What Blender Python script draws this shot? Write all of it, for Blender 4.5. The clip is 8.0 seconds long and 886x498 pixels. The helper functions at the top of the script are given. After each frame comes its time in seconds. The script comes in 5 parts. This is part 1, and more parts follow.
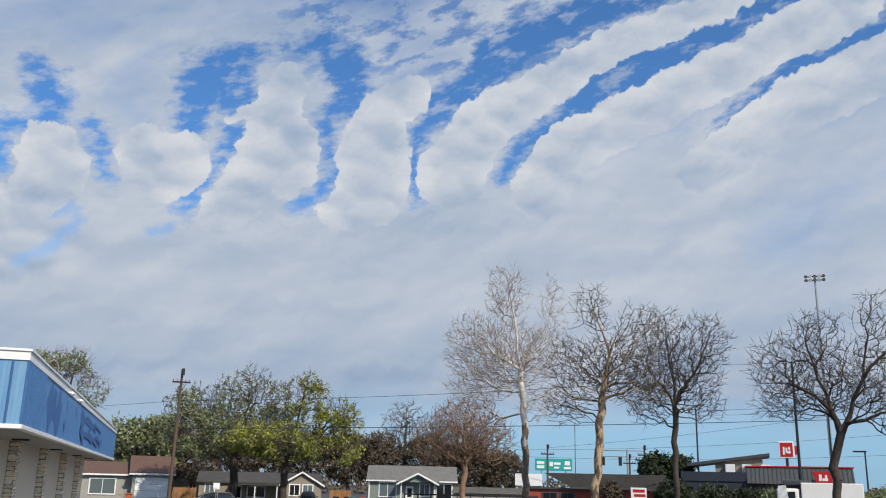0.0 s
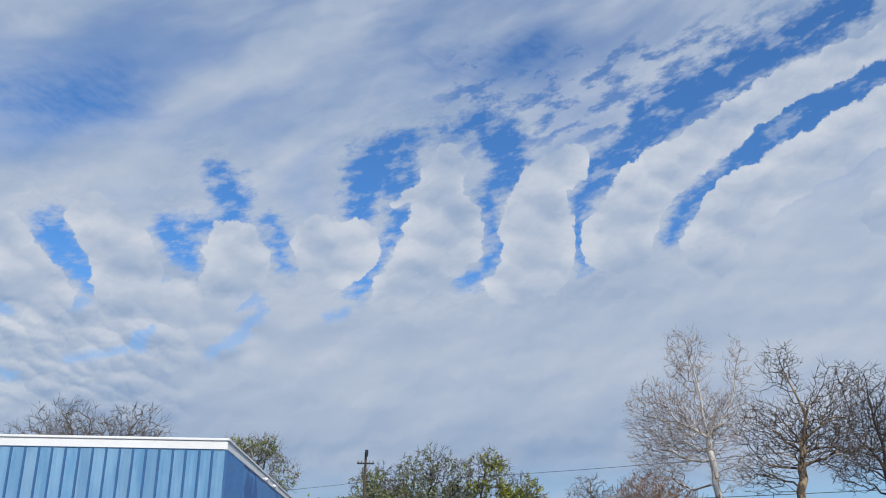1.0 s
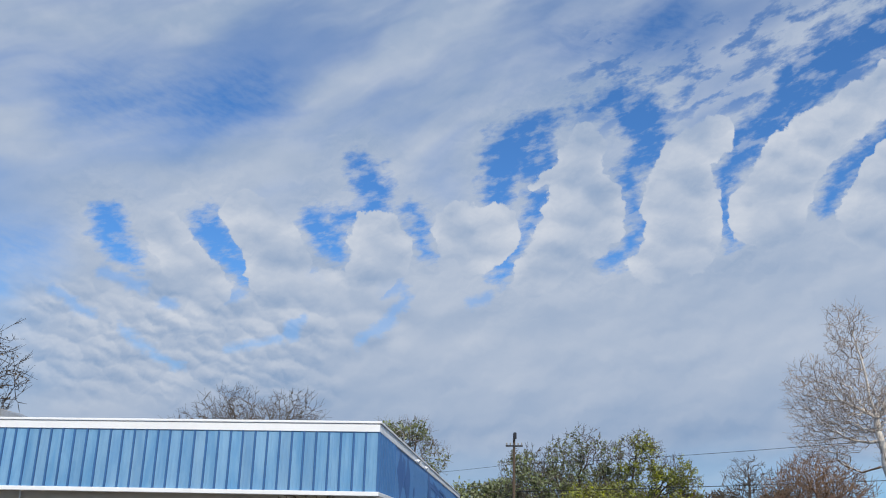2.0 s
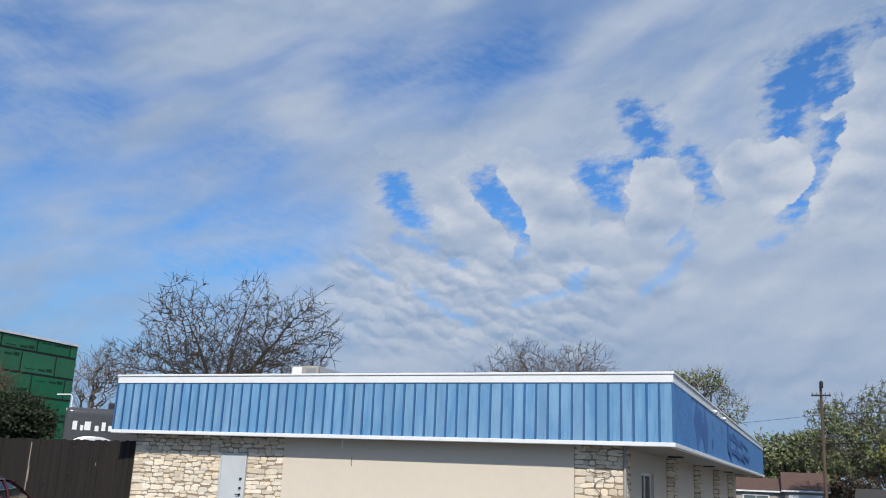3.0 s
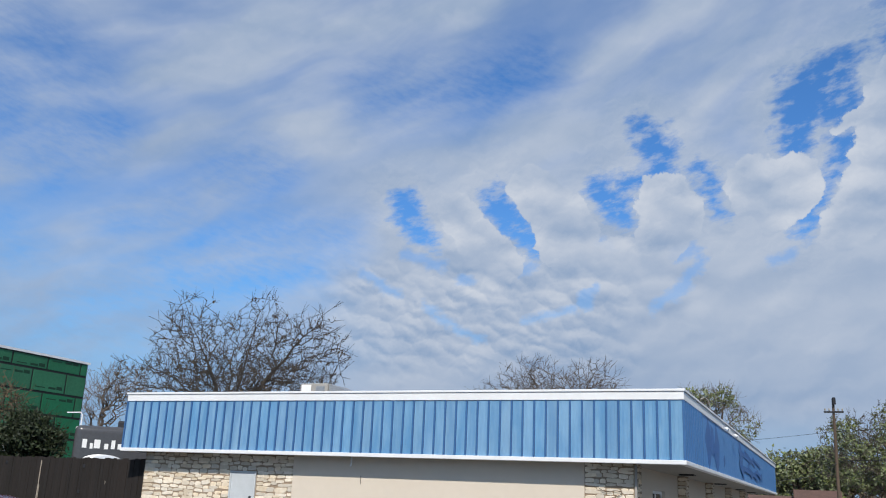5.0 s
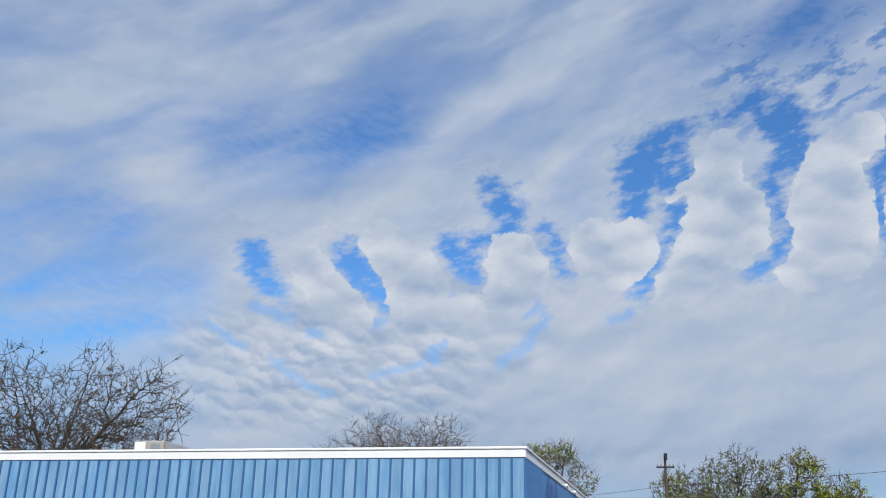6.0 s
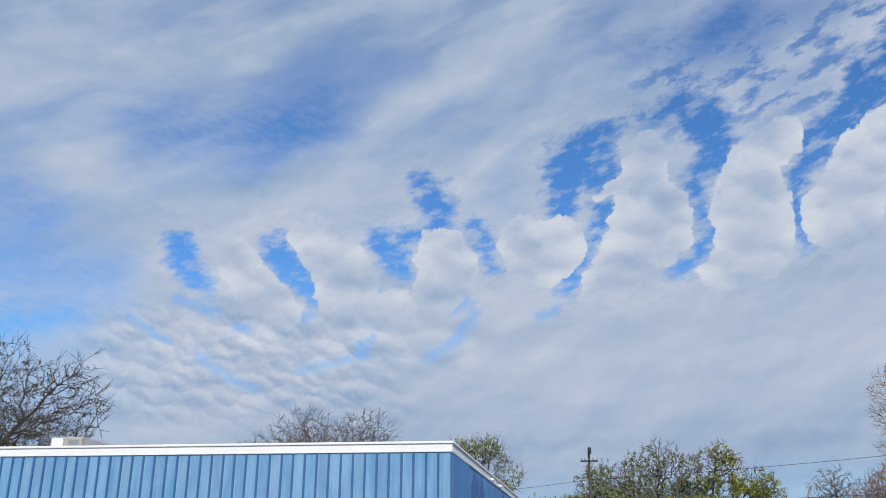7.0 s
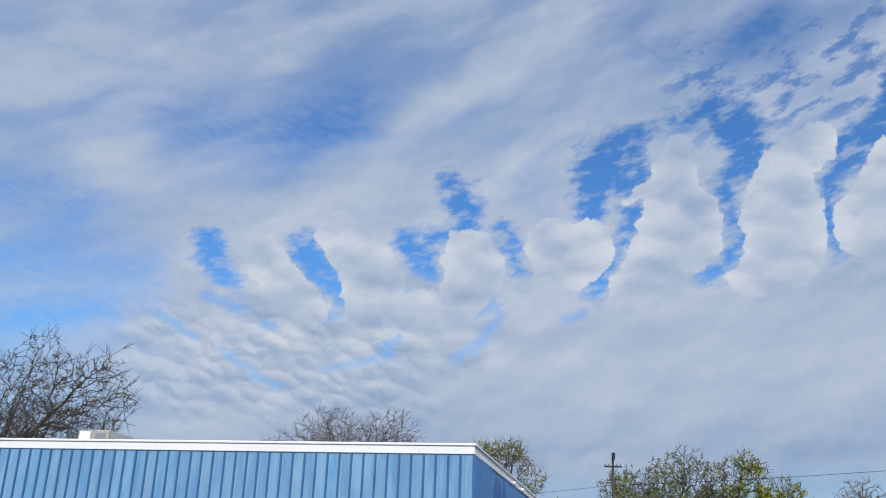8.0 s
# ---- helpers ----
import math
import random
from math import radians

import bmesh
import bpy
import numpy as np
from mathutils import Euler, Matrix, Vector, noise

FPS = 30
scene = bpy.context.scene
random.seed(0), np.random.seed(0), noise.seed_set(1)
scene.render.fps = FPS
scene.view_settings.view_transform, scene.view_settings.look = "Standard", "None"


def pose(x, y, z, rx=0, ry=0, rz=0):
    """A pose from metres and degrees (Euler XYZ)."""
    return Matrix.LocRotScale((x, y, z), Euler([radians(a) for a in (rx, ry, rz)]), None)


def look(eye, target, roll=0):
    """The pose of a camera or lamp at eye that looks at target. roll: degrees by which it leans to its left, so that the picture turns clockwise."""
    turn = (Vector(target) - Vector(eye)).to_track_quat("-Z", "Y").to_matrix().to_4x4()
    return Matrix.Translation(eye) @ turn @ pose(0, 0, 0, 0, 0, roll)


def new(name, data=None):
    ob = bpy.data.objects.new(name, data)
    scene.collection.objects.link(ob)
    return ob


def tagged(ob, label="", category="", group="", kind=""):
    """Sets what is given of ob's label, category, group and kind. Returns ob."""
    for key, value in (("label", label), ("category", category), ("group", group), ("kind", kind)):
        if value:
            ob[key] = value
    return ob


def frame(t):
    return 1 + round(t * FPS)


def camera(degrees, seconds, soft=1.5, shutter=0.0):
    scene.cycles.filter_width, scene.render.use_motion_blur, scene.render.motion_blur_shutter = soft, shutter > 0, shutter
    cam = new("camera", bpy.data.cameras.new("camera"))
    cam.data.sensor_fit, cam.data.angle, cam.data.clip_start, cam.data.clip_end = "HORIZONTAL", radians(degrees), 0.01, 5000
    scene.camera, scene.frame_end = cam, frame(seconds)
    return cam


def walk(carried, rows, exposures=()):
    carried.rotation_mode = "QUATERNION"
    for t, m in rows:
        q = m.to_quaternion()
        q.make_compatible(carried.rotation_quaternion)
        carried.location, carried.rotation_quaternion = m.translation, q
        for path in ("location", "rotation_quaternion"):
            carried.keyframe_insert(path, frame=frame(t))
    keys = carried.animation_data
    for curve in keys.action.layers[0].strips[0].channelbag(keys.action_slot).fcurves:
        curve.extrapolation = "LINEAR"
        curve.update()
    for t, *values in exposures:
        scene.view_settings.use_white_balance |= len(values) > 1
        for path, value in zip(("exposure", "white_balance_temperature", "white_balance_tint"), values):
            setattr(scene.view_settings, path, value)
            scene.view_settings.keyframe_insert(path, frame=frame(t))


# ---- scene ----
cam = camera(52.84, 8.0, 1.1)
# a hand-held camera that turns almost where it stands: seconds, sideways, height, yaw, pitch, roll
TURN = [
    (0.0, 0.056, 1.606, -16.50, 14.88, -1.33),
    (0.5, 0.022, 1.619, -8.76, 17.90, -0.87),
    (1.0, 0.000, 1.656, -5.03, 19.31, -0.45),
    (1.2, -0.011, 1.656, -2.66, 19.01, 0.40),
    (2.3, -0.033, 1.619, 9.32, 17.55, -2.09),
    (2.5, -0.044, 1.619, 14.22, 16.87, -2.19),
    (3.0, -0.044, 1.619, 22.42, 14.55, -2.43),
    (3.5, -0.056, 1.594, 25.17, 14.38, -3.15),
    (4.0, -0.056, 1.619, 26.35, 14.21, -2.93),
    (4.2, -0.056, 1.625, 26.87, 14.22, -3.05),
    (5.3, -0.011, 1.644, 21.22, 16.65, -2.09),
    (5.5, 0.000, 1.656, 20.18, 17.57, -1.99),
    (6.0, 0.000, 1.681, 13.44, 19.35, -1.15),
    (6.5, 0.022, 1.681, 5.36, 18.99, 0.86),
    (7.0, 0.006, 1.675, 8.94, 19.11, -0.37),
    (7.5, 0.011, 1.694, 14.09, 19.36, -2.83),
    (8.0, 0.033, 1.694, 10.25, 19.16, -1.90),
]
walk(cam, [(t, pose(x, 0.0, z, 90 + p, r, y)) for t, x, z, y, p, r in TURN],
     [(0.0, 0.07, 6980, 10), (0.5, 0.03, 6780, 10), (1.0, -0.02, 6520, 10), (2.5, -0.05, 6450, 10), (3.5, -0.10, 6400, 10), (4.2, -0.12, 6400, 10), (5.5, 0.0, 6500, 10), (6.2, 0.05, 6620, 10), (8.0, 0.0, 6500, 10)])

# ---- light: sun behind the viewer, broken cloud over a clear sky ----
SUN_EL, SUN_AZ = 42.0, 160.0        # azimuth clockwise from +y
sun = new("sun", bpy.data.lights.new("sun", "SUN"))
sun.data.energy, sun.data.angle, sun.data.color = 4.4, radians(0.6), (1.0, 0.93, 0.82)
sd = Vector((math.sin(radians(SUN_AZ)) * math.cos(radians(SUN_EL)), math.cos(radians(SUN_AZ)) * math.cos(radians(SUN_EL)), math.sin(radians(SUN_EL))))
sun.matrix_world = look(sd * 100, (0, 0, 0))


class Graph:
    """Short hand for a node tree."""

    def __init__(self, tree):
        self.tree = tree
        tree.nodes.clear()

    def add(self, kind, operation="", clamp=False, data="", blend="", vector="", smooth=False):
        n = self.tree.nodes.new(kind)
        if operation:
            n.operation = operation
        if clamp:
            n.use_clamp = True
        if data:
            n.data_type = data
        if blend:
            n.blend_type = blend
        if vector:
            n.vector_type = vector
        if smooth:
            n.interpolation_type = "SMOOTHSTEP"
        return n

    def put(self, socket, value):
        if isinstance(value, bpy.types.NodeSocket):
            self.tree.links.new(value, socket)
        else:
            socket.default_value = value

    def math(self, op, a, b=0.0, clamp=False):
        n = self.add("ShaderNodeMath", operation=op, clamp=clamp)
        self.put(n.inputs[0], a)
        self.put(n.inputs[1], b)
        return n.outputs[0]

    def vec(self, op, a, b=(0, 0, 0)):
        n = self.add("ShaderNodeVectorMath", operation=op)
        self.put(n.inputs[0], a)
        self.put(n.inputs[1], b)
        return n.outputs["Value"] if op in ("LENGTH", "DOT_PRODUCT") else n.outputs["Vector"]

    def noise(self, p, scale, detail=4.0, rough=0.55, colour=False):
        n = self.add("ShaderNodeTexNoise")
        self.put(n.inputs["Vector"], p)
        n.inputs["Scale"].default_value, n.inputs["Detail"].default_value, n.inputs["Roughness"].default_value = scale, detail, rough
        return n.outputs["Color"] if colour else n.outputs[0]

    def ramp(self, value, a, b, lo=0.0, hi=1.0, smooth=True):
        n = self.add("ShaderNodeMapRange", smooth=smooth)
        for s, v in zip(n.inputs, (value, a, b, lo, hi)):
            self.put(s, v)
        return n.outputs[0]

    def mix(self, f, a, b, kind="MIX"):
        n = self.add("ShaderNodeMix", data="RGBA", blend=kind)
        self.put(n.inputs[0], f)
        self.put(n.inputs[6], a if isinstance(a, bpy.types.NodeSocket) else (*a, 1))
        self.put(n.inputs[7], b if isinstance(b, bpy.types.NodeSocket) else (*b, 1))
        return n.outputs[2]

    def place(self, p, loc=(0, 0, 0), turn=0.0, size=(1, 1, 1)):
        n = self.add("ShaderNodeMapping", vector="TEXTURE")
        self.put(n.inputs[0], p)
        n.inputs[1].default_value, n.inputs[2].default_value, n.inputs[3].default_value = loc, (0, 0, radians(turn)), size
        return n.outputs[0]


# Clouds as rounded strokes over the sky: bearing, elevation and half width (degrees) along each.
# openings of clear sky over the shop
GAPS_OVER_SHOP = [
    [(-26.4, 18.2, 0.94), (-25.4, 17.0, 0.80), (-24.3, 16.0, 0.36)],
    [(-20.3, 18.8, 0.87), (-19.2, 17.4, 0.94), (-18.1, 16.5, 0.73), (-17.6, 15.3, 0.29)],
    [(-10.6, 23.5, 0.51), (-9.9, 22.4, 1.16), (-9.2, 21.1, 1.02)],
    [(-13.2, 19.4, 0.87), (-12.1, 18.4, 0.87), (-11.4, 17.3, 0.36)],
    [(-11.7, 19.7, 0.51), (-9.9, 20.6, 0.51)],
    [(-6.9, 20.6, 0.36), (-6.1, 19.3, 0.54), (-5.8, 17.9, 0.29)],
    [(2.0, 21.5, 0.65), (1.4, 19.6, 0.47), (0.2, 18.0, 0.40), (-0.9, 16.5, 0.40)],
]
# openings between the standing heaps
GAPS_BETWEEN_HEAPS = [
    [(-1.0, 21.9, 1.09), (-0.3, 24.3, 1.60), (1.4, 25.8, 0.94), (1.7, 24.0, 1.45)],
    [(1.4, 25.8, 0.87), (4.2, 26.7, 0.10), (7.3, 27.4, 0.70)],
    [(7.5, 27.5, 0.80), (9.0, 26.2, 1.45), (9.7, 24.4, 1.16), (7.9, 22.8, 0.58), (8.3, 20.8, 0.40), (8.6, 19.3, 0.44), (7.9, 17.9, 0.33), (6.1, 17.2, 0.25)],
    [(17.7, 25.4, 0.94), (15.6, 23.8, 0.87), (14.4, 22.4, 0.51), (14.0, 19.9, 0.36), (14.4, 18.3, 0.36)],
]
# long openings between the bars
GAPS_BANDS = [
    [(15.8, 23.6, 0.80), (18.1, 24.8, 1.02), (19.6, 27.1, 1.53), (23.0, 28.6, 1.16), (26.2, 29.6, 1.09), (29.5, 30.5, 1.09), (33.4, 31.6, 1.09)],
    [(20.1, 19.6, 0.33), (21.2, 21.0, 0.80), (23.7, 22.8, 0.58), (26.7, 25.0, 1.23), (30.7, 26.7, 1.45), (34.3, 27.6, 0.94), (36.9, 28.4, 1.02), (40.8, 29.3, 1.16)],
    [(34.6, 21.8, 0.51), (36.5, 23.0, 0.73), (39.1, 25.0, 0.87), (41.8, 25.8, 1.02), (44.8, 26.4, 0.94), (47.7, 27.3, 0.94)],
]
# narrow clefts between small puffs
CLEFTS = [
    [(-10.0, 12.0, 0.25), (-7.8, 13.6, 0.36), (-7.0, 15.0, 0.29)],
    [(-8.5, 15.3, 0.36), (-7.2, 15.8, 0.29)],
    [(-14.4, 12.4, 0.36), (-13.8, 13.3, 0.33)],
    [(-18.5, 14.3, 0.22), (-17.8, 14.7, 0.29)],
    [(-2.8, 14.6, 0.25), (-1.4, 15.0, 0.25)],
    [(-28.9, 13.7, 0.22), (-27.6, 13.1, 0.33), (-26.4, 12.6, 0.15)],
    [(-24.7, 11.9, 0.15), (-23.4, 10.9, 0.22), (-21.0, 9.8, 0.15)],
    [(-22.6, 13.7, 0.22), (-21.8, 13.5, 0.18)],
    [(-13.3, 16.3, 0.18), (-12.7, 15.9, 0.29)],
    [(-26.2, 15.1, 0.29), (-23.8, 14.5, 0.29)],
    [(-18.4, 11.1, 0.15), (-15.0, 11.9, 0.18)],
]
# heaps of cloud that stand before the openings
HEAPS_NEAR = [
    [(-9.0, 18.4, 2.18), (-8.0, 17.7, 1.67), (-9.5, 16.2, 1.74)],
    [(-3.5, 19.2, 1.96), (-1.0, 19.3, 1.82), (-2.5, 18.1, 1.63)],
    [(5.1, 24.8, 1.31), (4.6, 22.6, 1.89), (4.9, 20.4, 2.90), (3.0, 18.1, 1.74), (1.4, 16.2, 1.45)],
    [(2.9, 22.8, 0.58), (1.2, 22.0, 0.22)],
    [(14.0, 24.7, 1.23), (11.8, 23.2, 1.74), (11.2, 20.7, 2.61), (11.4, 18.4, 2.32), (8.9, 16.8, 1.31)],
    [(-17.9, 19.5, 1.60), (-16.0, 17.7, 2.00), (-14.6, 15.9, 1.63)],
    [(-15.9, 16.2, 1.82), (-14.6, 14.4, 1.45)],
    [(-23.0, 18.0, 1.31), (-20.6, 15.4, 1.53), (-19.5, 14.7, 1.38)],
    [(-11.9, 15.1, 1.63), (-11.0, 13.7, 1.31)],
]
# long bars of cloud
HEAPS_BARS = [
    [(16.6, 19.6, 2.40), (18.5, 22.7, 1.89), (22.4, 24.9, 1.45), (25.9, 26.7, 1.23), (29.1, 28.1, 1.16), (33.3, 28.8, 0.91), (36.6, 29.8, 0.91)],
    [(22.8, 18.9, 2.18), (24.3, 21.2, 1.82), (28.1, 22.8, 1.74), (31.9, 24.3, 1.74), (35.6, 25.6, 1.60), (39.2, 27.0, 1.60), (43.4, 28.2, 1.60)],
    [(33.4, 19.5, 1.82), (37.1, 21.8, 1.63), (40.6, 23.3, 1.82), (44.5, 24.4, 1.82), (48.8, 25.8, 1.82)],
]
# thin places in the high veil: openness, then the stroke
VEILS = [
    (0.4, [(-51.7, 25.3, 2.54), (-48.1, 23.2, 2.18)]),
    (0.6, [(-49.6, 18.8, 1.82), (-46.6, 20.5, 1.45)]),
    (0.6, [(-38.5, 19.1, 0.94), (-36.4, 20.0, 1.60)]),
    (0.5, [(-29.2, 24.6, 1.45), (-22.2, 25.8, 1.82), (-18.7, 27.0, 1.45)]),
    (0.6, [(-39.0, 14.5, 1.45), (-34.8, 15.5, 1.60), (-30.2, 15.5, 1.31)]),
    (0.45, [(-44.6, 15.3, 1.09), (-40.7, 16.7, 1.23)]),
    (0.9, [(-40.7, 11.8, 1.60), (-36.3, 12.5, 1.31), (-31.9, 13.4, 0.87)]),
    (0.75, [(-46.0, 9.5, 1.45), (-41.4, 11.4, 1.45)]),
    (0.55, [(-47.9, 7.7, 1.60), (-43.1, 9.0, 1.23)]),
    (0.55, [(-54.4, 20.9, 2.54), (-52.1, 20.7, 2.18)]),
    (0.55, [(-52.4, 12.8, 1.45), (-50.6, 13.4, 1.45)]),
    (0.4, [(-54.2, 16.3, 2.18), (-53.1, 17.2, 1.82)]),
    (0.5, [(-22.4, 25.4, 1.82), (-17.5, 27.4, 1.31)]),
    (0.45, [(3.8, 31.3, 0.87), (11.6, 31.6, 1.31)]),
    (0.3, [(37.9, 15.2, 1.45), (42.0, 17.7, 1.09)]),
    (0.6, [(-52.3, 8.2, 1.45), (-49.3, 9.0, 1.09)]),
]


def make_sky():
    world = bpy.data.worlds.new("sky")
    scene.world = world
    world.use_nodes = True
    g = Graph(world.node_tree)
    out, bg = g.add("ShaderNodeOutputWorld"), g.add("ShaderNodeBackground")
    g.tree.links.new(bg.outputs[0], out.inputs[0])
    clear = g.add("ShaderNodeTexSky")
    clear.sky_type, clear.sun_disc = "NISHITA", False
    clear.sun_elevation, clear.sun_rotation = radians(SUN_EL), radians(SUN_AZ)
    way = g.add("ShaderNodeTexCoord").outputs["Generated"]
    sep = g.add("ShaderNodeSeparateXYZ")
    g.put(sep.inputs[0], way)
    deg = 180 / math.pi
    u = g.math("MULTIPLY", g.math("ARCTAN2", sep.outputs[0], sep.outputs[1]), deg)
    v = g.math("MULTIPLY", g.math("ARCSINE", sep.outputs[2]), deg)
    com = g.add("ShaderNodeCombineXYZ")
    g.put(com.inputs[0], u), g.put(com.inputs[1], v)
    uv = com.outputs[0]
    # paler towards the skyline
    blue = g.mix(g.ramp(v, 20, 1, 0.0, 0.75), g.mix(1.0, clear.outputs[0], SKY_TINT, "MULTIPLY"), (0.27, 0.51, 0.77))

    def shifted(p, at, scale, detail, reach):
        return g.vec("ADD", p, g.vec("MULTIPLY", g.vec("SUBTRACT", g.noise(at, scale, detail, 0.55, True), (0.5, 0.5, 0.5)), reach))

    def after(p, value):
        """The place p, worked out only once value is known (keeps the shader small)."""
        n = g.add("ShaderNodeVectorMath", operation="MULTIPLY_ADD")
        g.put(n.inputs[0], value), g.put(n.inputs[1], (1e-8, 1e-8, 1e-8)), g.put(n.inputs[2], p)
        return n.outputs[0]

    def reach_of(p, pts):
        """Distances from p to the segments of a rounded stroke, less its half width."""
        for (x0, y0, r0), (x1, y1, r1) in zip(pts, pts[1:]):
            dx, dy = x1 - x0, y1 - y0
            q = dx * dx + dy * dy
            h = g.math("ADD", g.vec("DOT_PRODUCT", p, (dx / q, dy / q, 0)), -(x0 * dx + y0 * dy) / q, True)
            m = g.add("ShaderNodeVectorMath", operation="MULTIPLY_ADD")
            g.put(m.inputs[0], h), g.put(m.inputs[1], (-dx, -dy, 0)), g.put(m.inputs[2], p)
            d = g.vec("LENGTH", g.vec("SUBTRACT", m.outputs[0], (x0, y0, 0)))
            s = g.add("ShaderNodeMath", operation="MULTIPLY_ADD")
            g.put(s.inputs[0], h), g.put(s.inputs[1], r0 - r1), g.put(s.inputs[2], d)
            yield g.math("SUBTRACT", s.outputs[0], r0)

    def nearest(p, strokes, best=None):
        count = 0
        for pts in strokes:
            for d in reach_of(p, pts):
                best = d if best is None else g.math("MINIMUM", best, d)
                count += 1
                if count % 4 == 0:
                    p = after(p, best)
        return best

    # the openings fray sideways, the heaps are scalloped
    frayed = shifted(shifted(uv, uv, 0.35, 2, (1.2, 0.9, 0)), g.place(uv, turn=12, size=(1.5, 0.6, 1)), 1.0, 5, (1.5, 0.9, 0))
    puffy = shifted(shifted(uv, uv, 0.40, 2, (1.0, 0.9, 0)), uv, 1.0, 6, (1.5, 1.2, 0))
    gap = nearest(frayed, GAPS_OVER_SHOP + GAPS_BETWEEN_HEAPS + GAPS_BANDS)
    puffy = after(puffy, gap)
    heap = nearest(puffy, HEAPS_NEAR + HEAPS_BARS)
    cleft = nearest(after(shifted(uv, uv, 0.9, 4, (1.5, 0.9, 0)), heap), CLEFTS)
    veil = None
    drawn = after(shifted(uv, g.place(uv, turn=18, size=(3.0, 1.0, 1)), 0.28, 4, (5.0, 3.4, 0)), cleft)
    for s, pts in VEILS:
        for d in reach_of(drawn, pts):
            one = g.ramp(d, 2.4, -1.8, 0.0, s * 0.82)
            veil = one if veil is None else g.math("MAXIMUM", veil, one)
        drawn = after(drawn, veil)
    uv = after(uv, veil)
    puffy = after(puffy, veil)

    # the same broken cover goes on all round and overhead
    away = g.math("MAXIMUM", g.ramp(g.math("ABSOLUTE", u), 60, 80), g.ramp(v, 33, 40))
    far = g.math("MULTIPLY", away, g.ramp(g.noise(way, 3.0, 4, 0.6), 0.46, 0.66, 0.0, 0.9))
    # openings: hazy at their upper ends, cut off sharply by the heaps
    ragged = g.noise(g.place(uv, turn=11, size=(1.2, 0.6, 1)), 1.15, 5, 0.62)
    rim = g.math("ADD", gap, g.math("MULTIPLY", g.math("SUBTRACT", ragged, 0.5), 2.0))
    open_ = g.ramp(rim, 0.68, -0.52)
    wisps = g.noise(g.place(uv, turn=14, size=(1.7, 0.7, 1)), 0.75, 5, 0.6)
    open_ = g.math("MULTIPLY", open_, g.ramp(wisps, 0.66, 0.50, 0.45, 1.0))
    standing = g.ramp(heap, 0.0, -0.17)
    open_ = g.math("MULTIPLY", open_, g.math("SUBTRACT", 1.0, standing))
    cut = g.ramp(g.math("ADD", cleft, g.math("MULTIPLY", g.math("SUBTRACT", ragged, 0.5), 0.9)), 0.34, -0.22, 0.0, 0.48)
    open_ = g.math("MAXIMUM", open_, cut)

    # small puffs in rows low over the shop, larger ones under the openings
    def hump(p, scale):
        n = g.add("ShaderNodeTexVoronoi")
        n.feature = "SMOOTH_F1"
        g.put(n.inputs["Vector"], p)
        n.inputs["Scale"].default_value, n.inputs["Smoothness"].default_value = scale, 0.12
        return n.outputs["Distance"]

    small_at = g.math("MULTIPLY", g.math("MULTIPLY", g.ramp(u, -34, -28), g.ramp(u, -9, -15)), g.math("MULTIPLY", g.ramp(v, 6, 9.5), g.ramp(v, 15.5, 13)))
    rows = g.place(shifted(uv, uv, 0.8, 4, (1.5, 1.0, 0)), turn=-15, size=(1.35, 0.70, 1))
    small = g.math("SUBTRACT", hump(g.vec("ADD", rows, (0.0, 0.20, 0)), 0.85), hump(g.vec("ADD", rows, (0.0, -0.14, 0)), 0.85))
    small = g.math("MULTIPLY", small, small_at)
    large_at = g.math("MULTIPLY", g.math("MULTIPLY", g.ramp(u, -30, -24), g.ramp(u, -4, -9)), g.math("MULTIPLY", g.ramp(v, 10.5, 12.5), g.ramp(v, 18.5, 16)))
    large_at = g.math("MAXIMUM", large_at, g.math("MULTIPLY", standing, 0.8))
    lumps = g.place(shifted(uv, uv, 0.6, 4, (1.6, 1.3, 0)), turn=-8, size=(2.5, 1.5, 1))
    large = g.math("SUBTRACT", hump(g.vec("ADD", lumps, (0.0, 0.26, 0)), 0.72), hump(g.vec("ADD", lumps, (0.0, -0.18, 0)), 0.72))
    large = g.math("MULTIPLY", large, large_at)
    # flakes and small holes above the heaps
    flake_at = g.math("MULTIPLY", g.math("MULTIPLY", g.ramp(u, 1, 7), g.ramp(u, 36, 26)), g.math("MULTIPLY", g.ramp(v, 24.0, 27.0), g.ramp(v, 34, 31)))
    flake = g.noise(g.place(uv, turn=14, size=(1.9, 0.75, 1)), 0.85, 5, 0.6)
    open_ = g.math("MAXIMUM", open_, g.math("MULTIPLY", g.math("MULTIPLY", flake_at, g.ramp(flake, 0.60, 0.36, 0.0, 0.85)), g.math("SUBTRACT", 1.0, g.math("MULTIPLY", standing, 0.8))))
    # long soft streaks in the high veil
    high = g.math("MAXIMUM", g.ramp(v, 17, 27), g.ramp(u, -24, -42))
    streak = g.noise(g.place(shifted(uv, uv, 0.08, 2, (6, 5, 0)), turn=21, size=(9, 2.2, 1)), 0.55, 4, 0.5)
    thin = g.math("MULTIPLY", high, g.ramp(streak, 0.66, 0.30, 0.02, 0.58))
    thin = g.math("MULTIPLY", thin, g.ramp(gap, 0.4, 2.6, 0.25, 1.0))
    fret = g.noise(g.place(uv, turn=-12, size=(1.3, 0.5, 1)), 1.3, 4, 0.6)
    veil = g.math("MULTIPLY", veil, g.ramp(fret, 0.30, 0.66, 1.15, 0.8))
    low = g.math("MULTIPLY", g.ramp(g.math("ADD", v, g.math("MULTIPLY", streak, 4.0)), 8.6, 5.0), g.ramp(u, 6, 22, 0.25, 0.85))
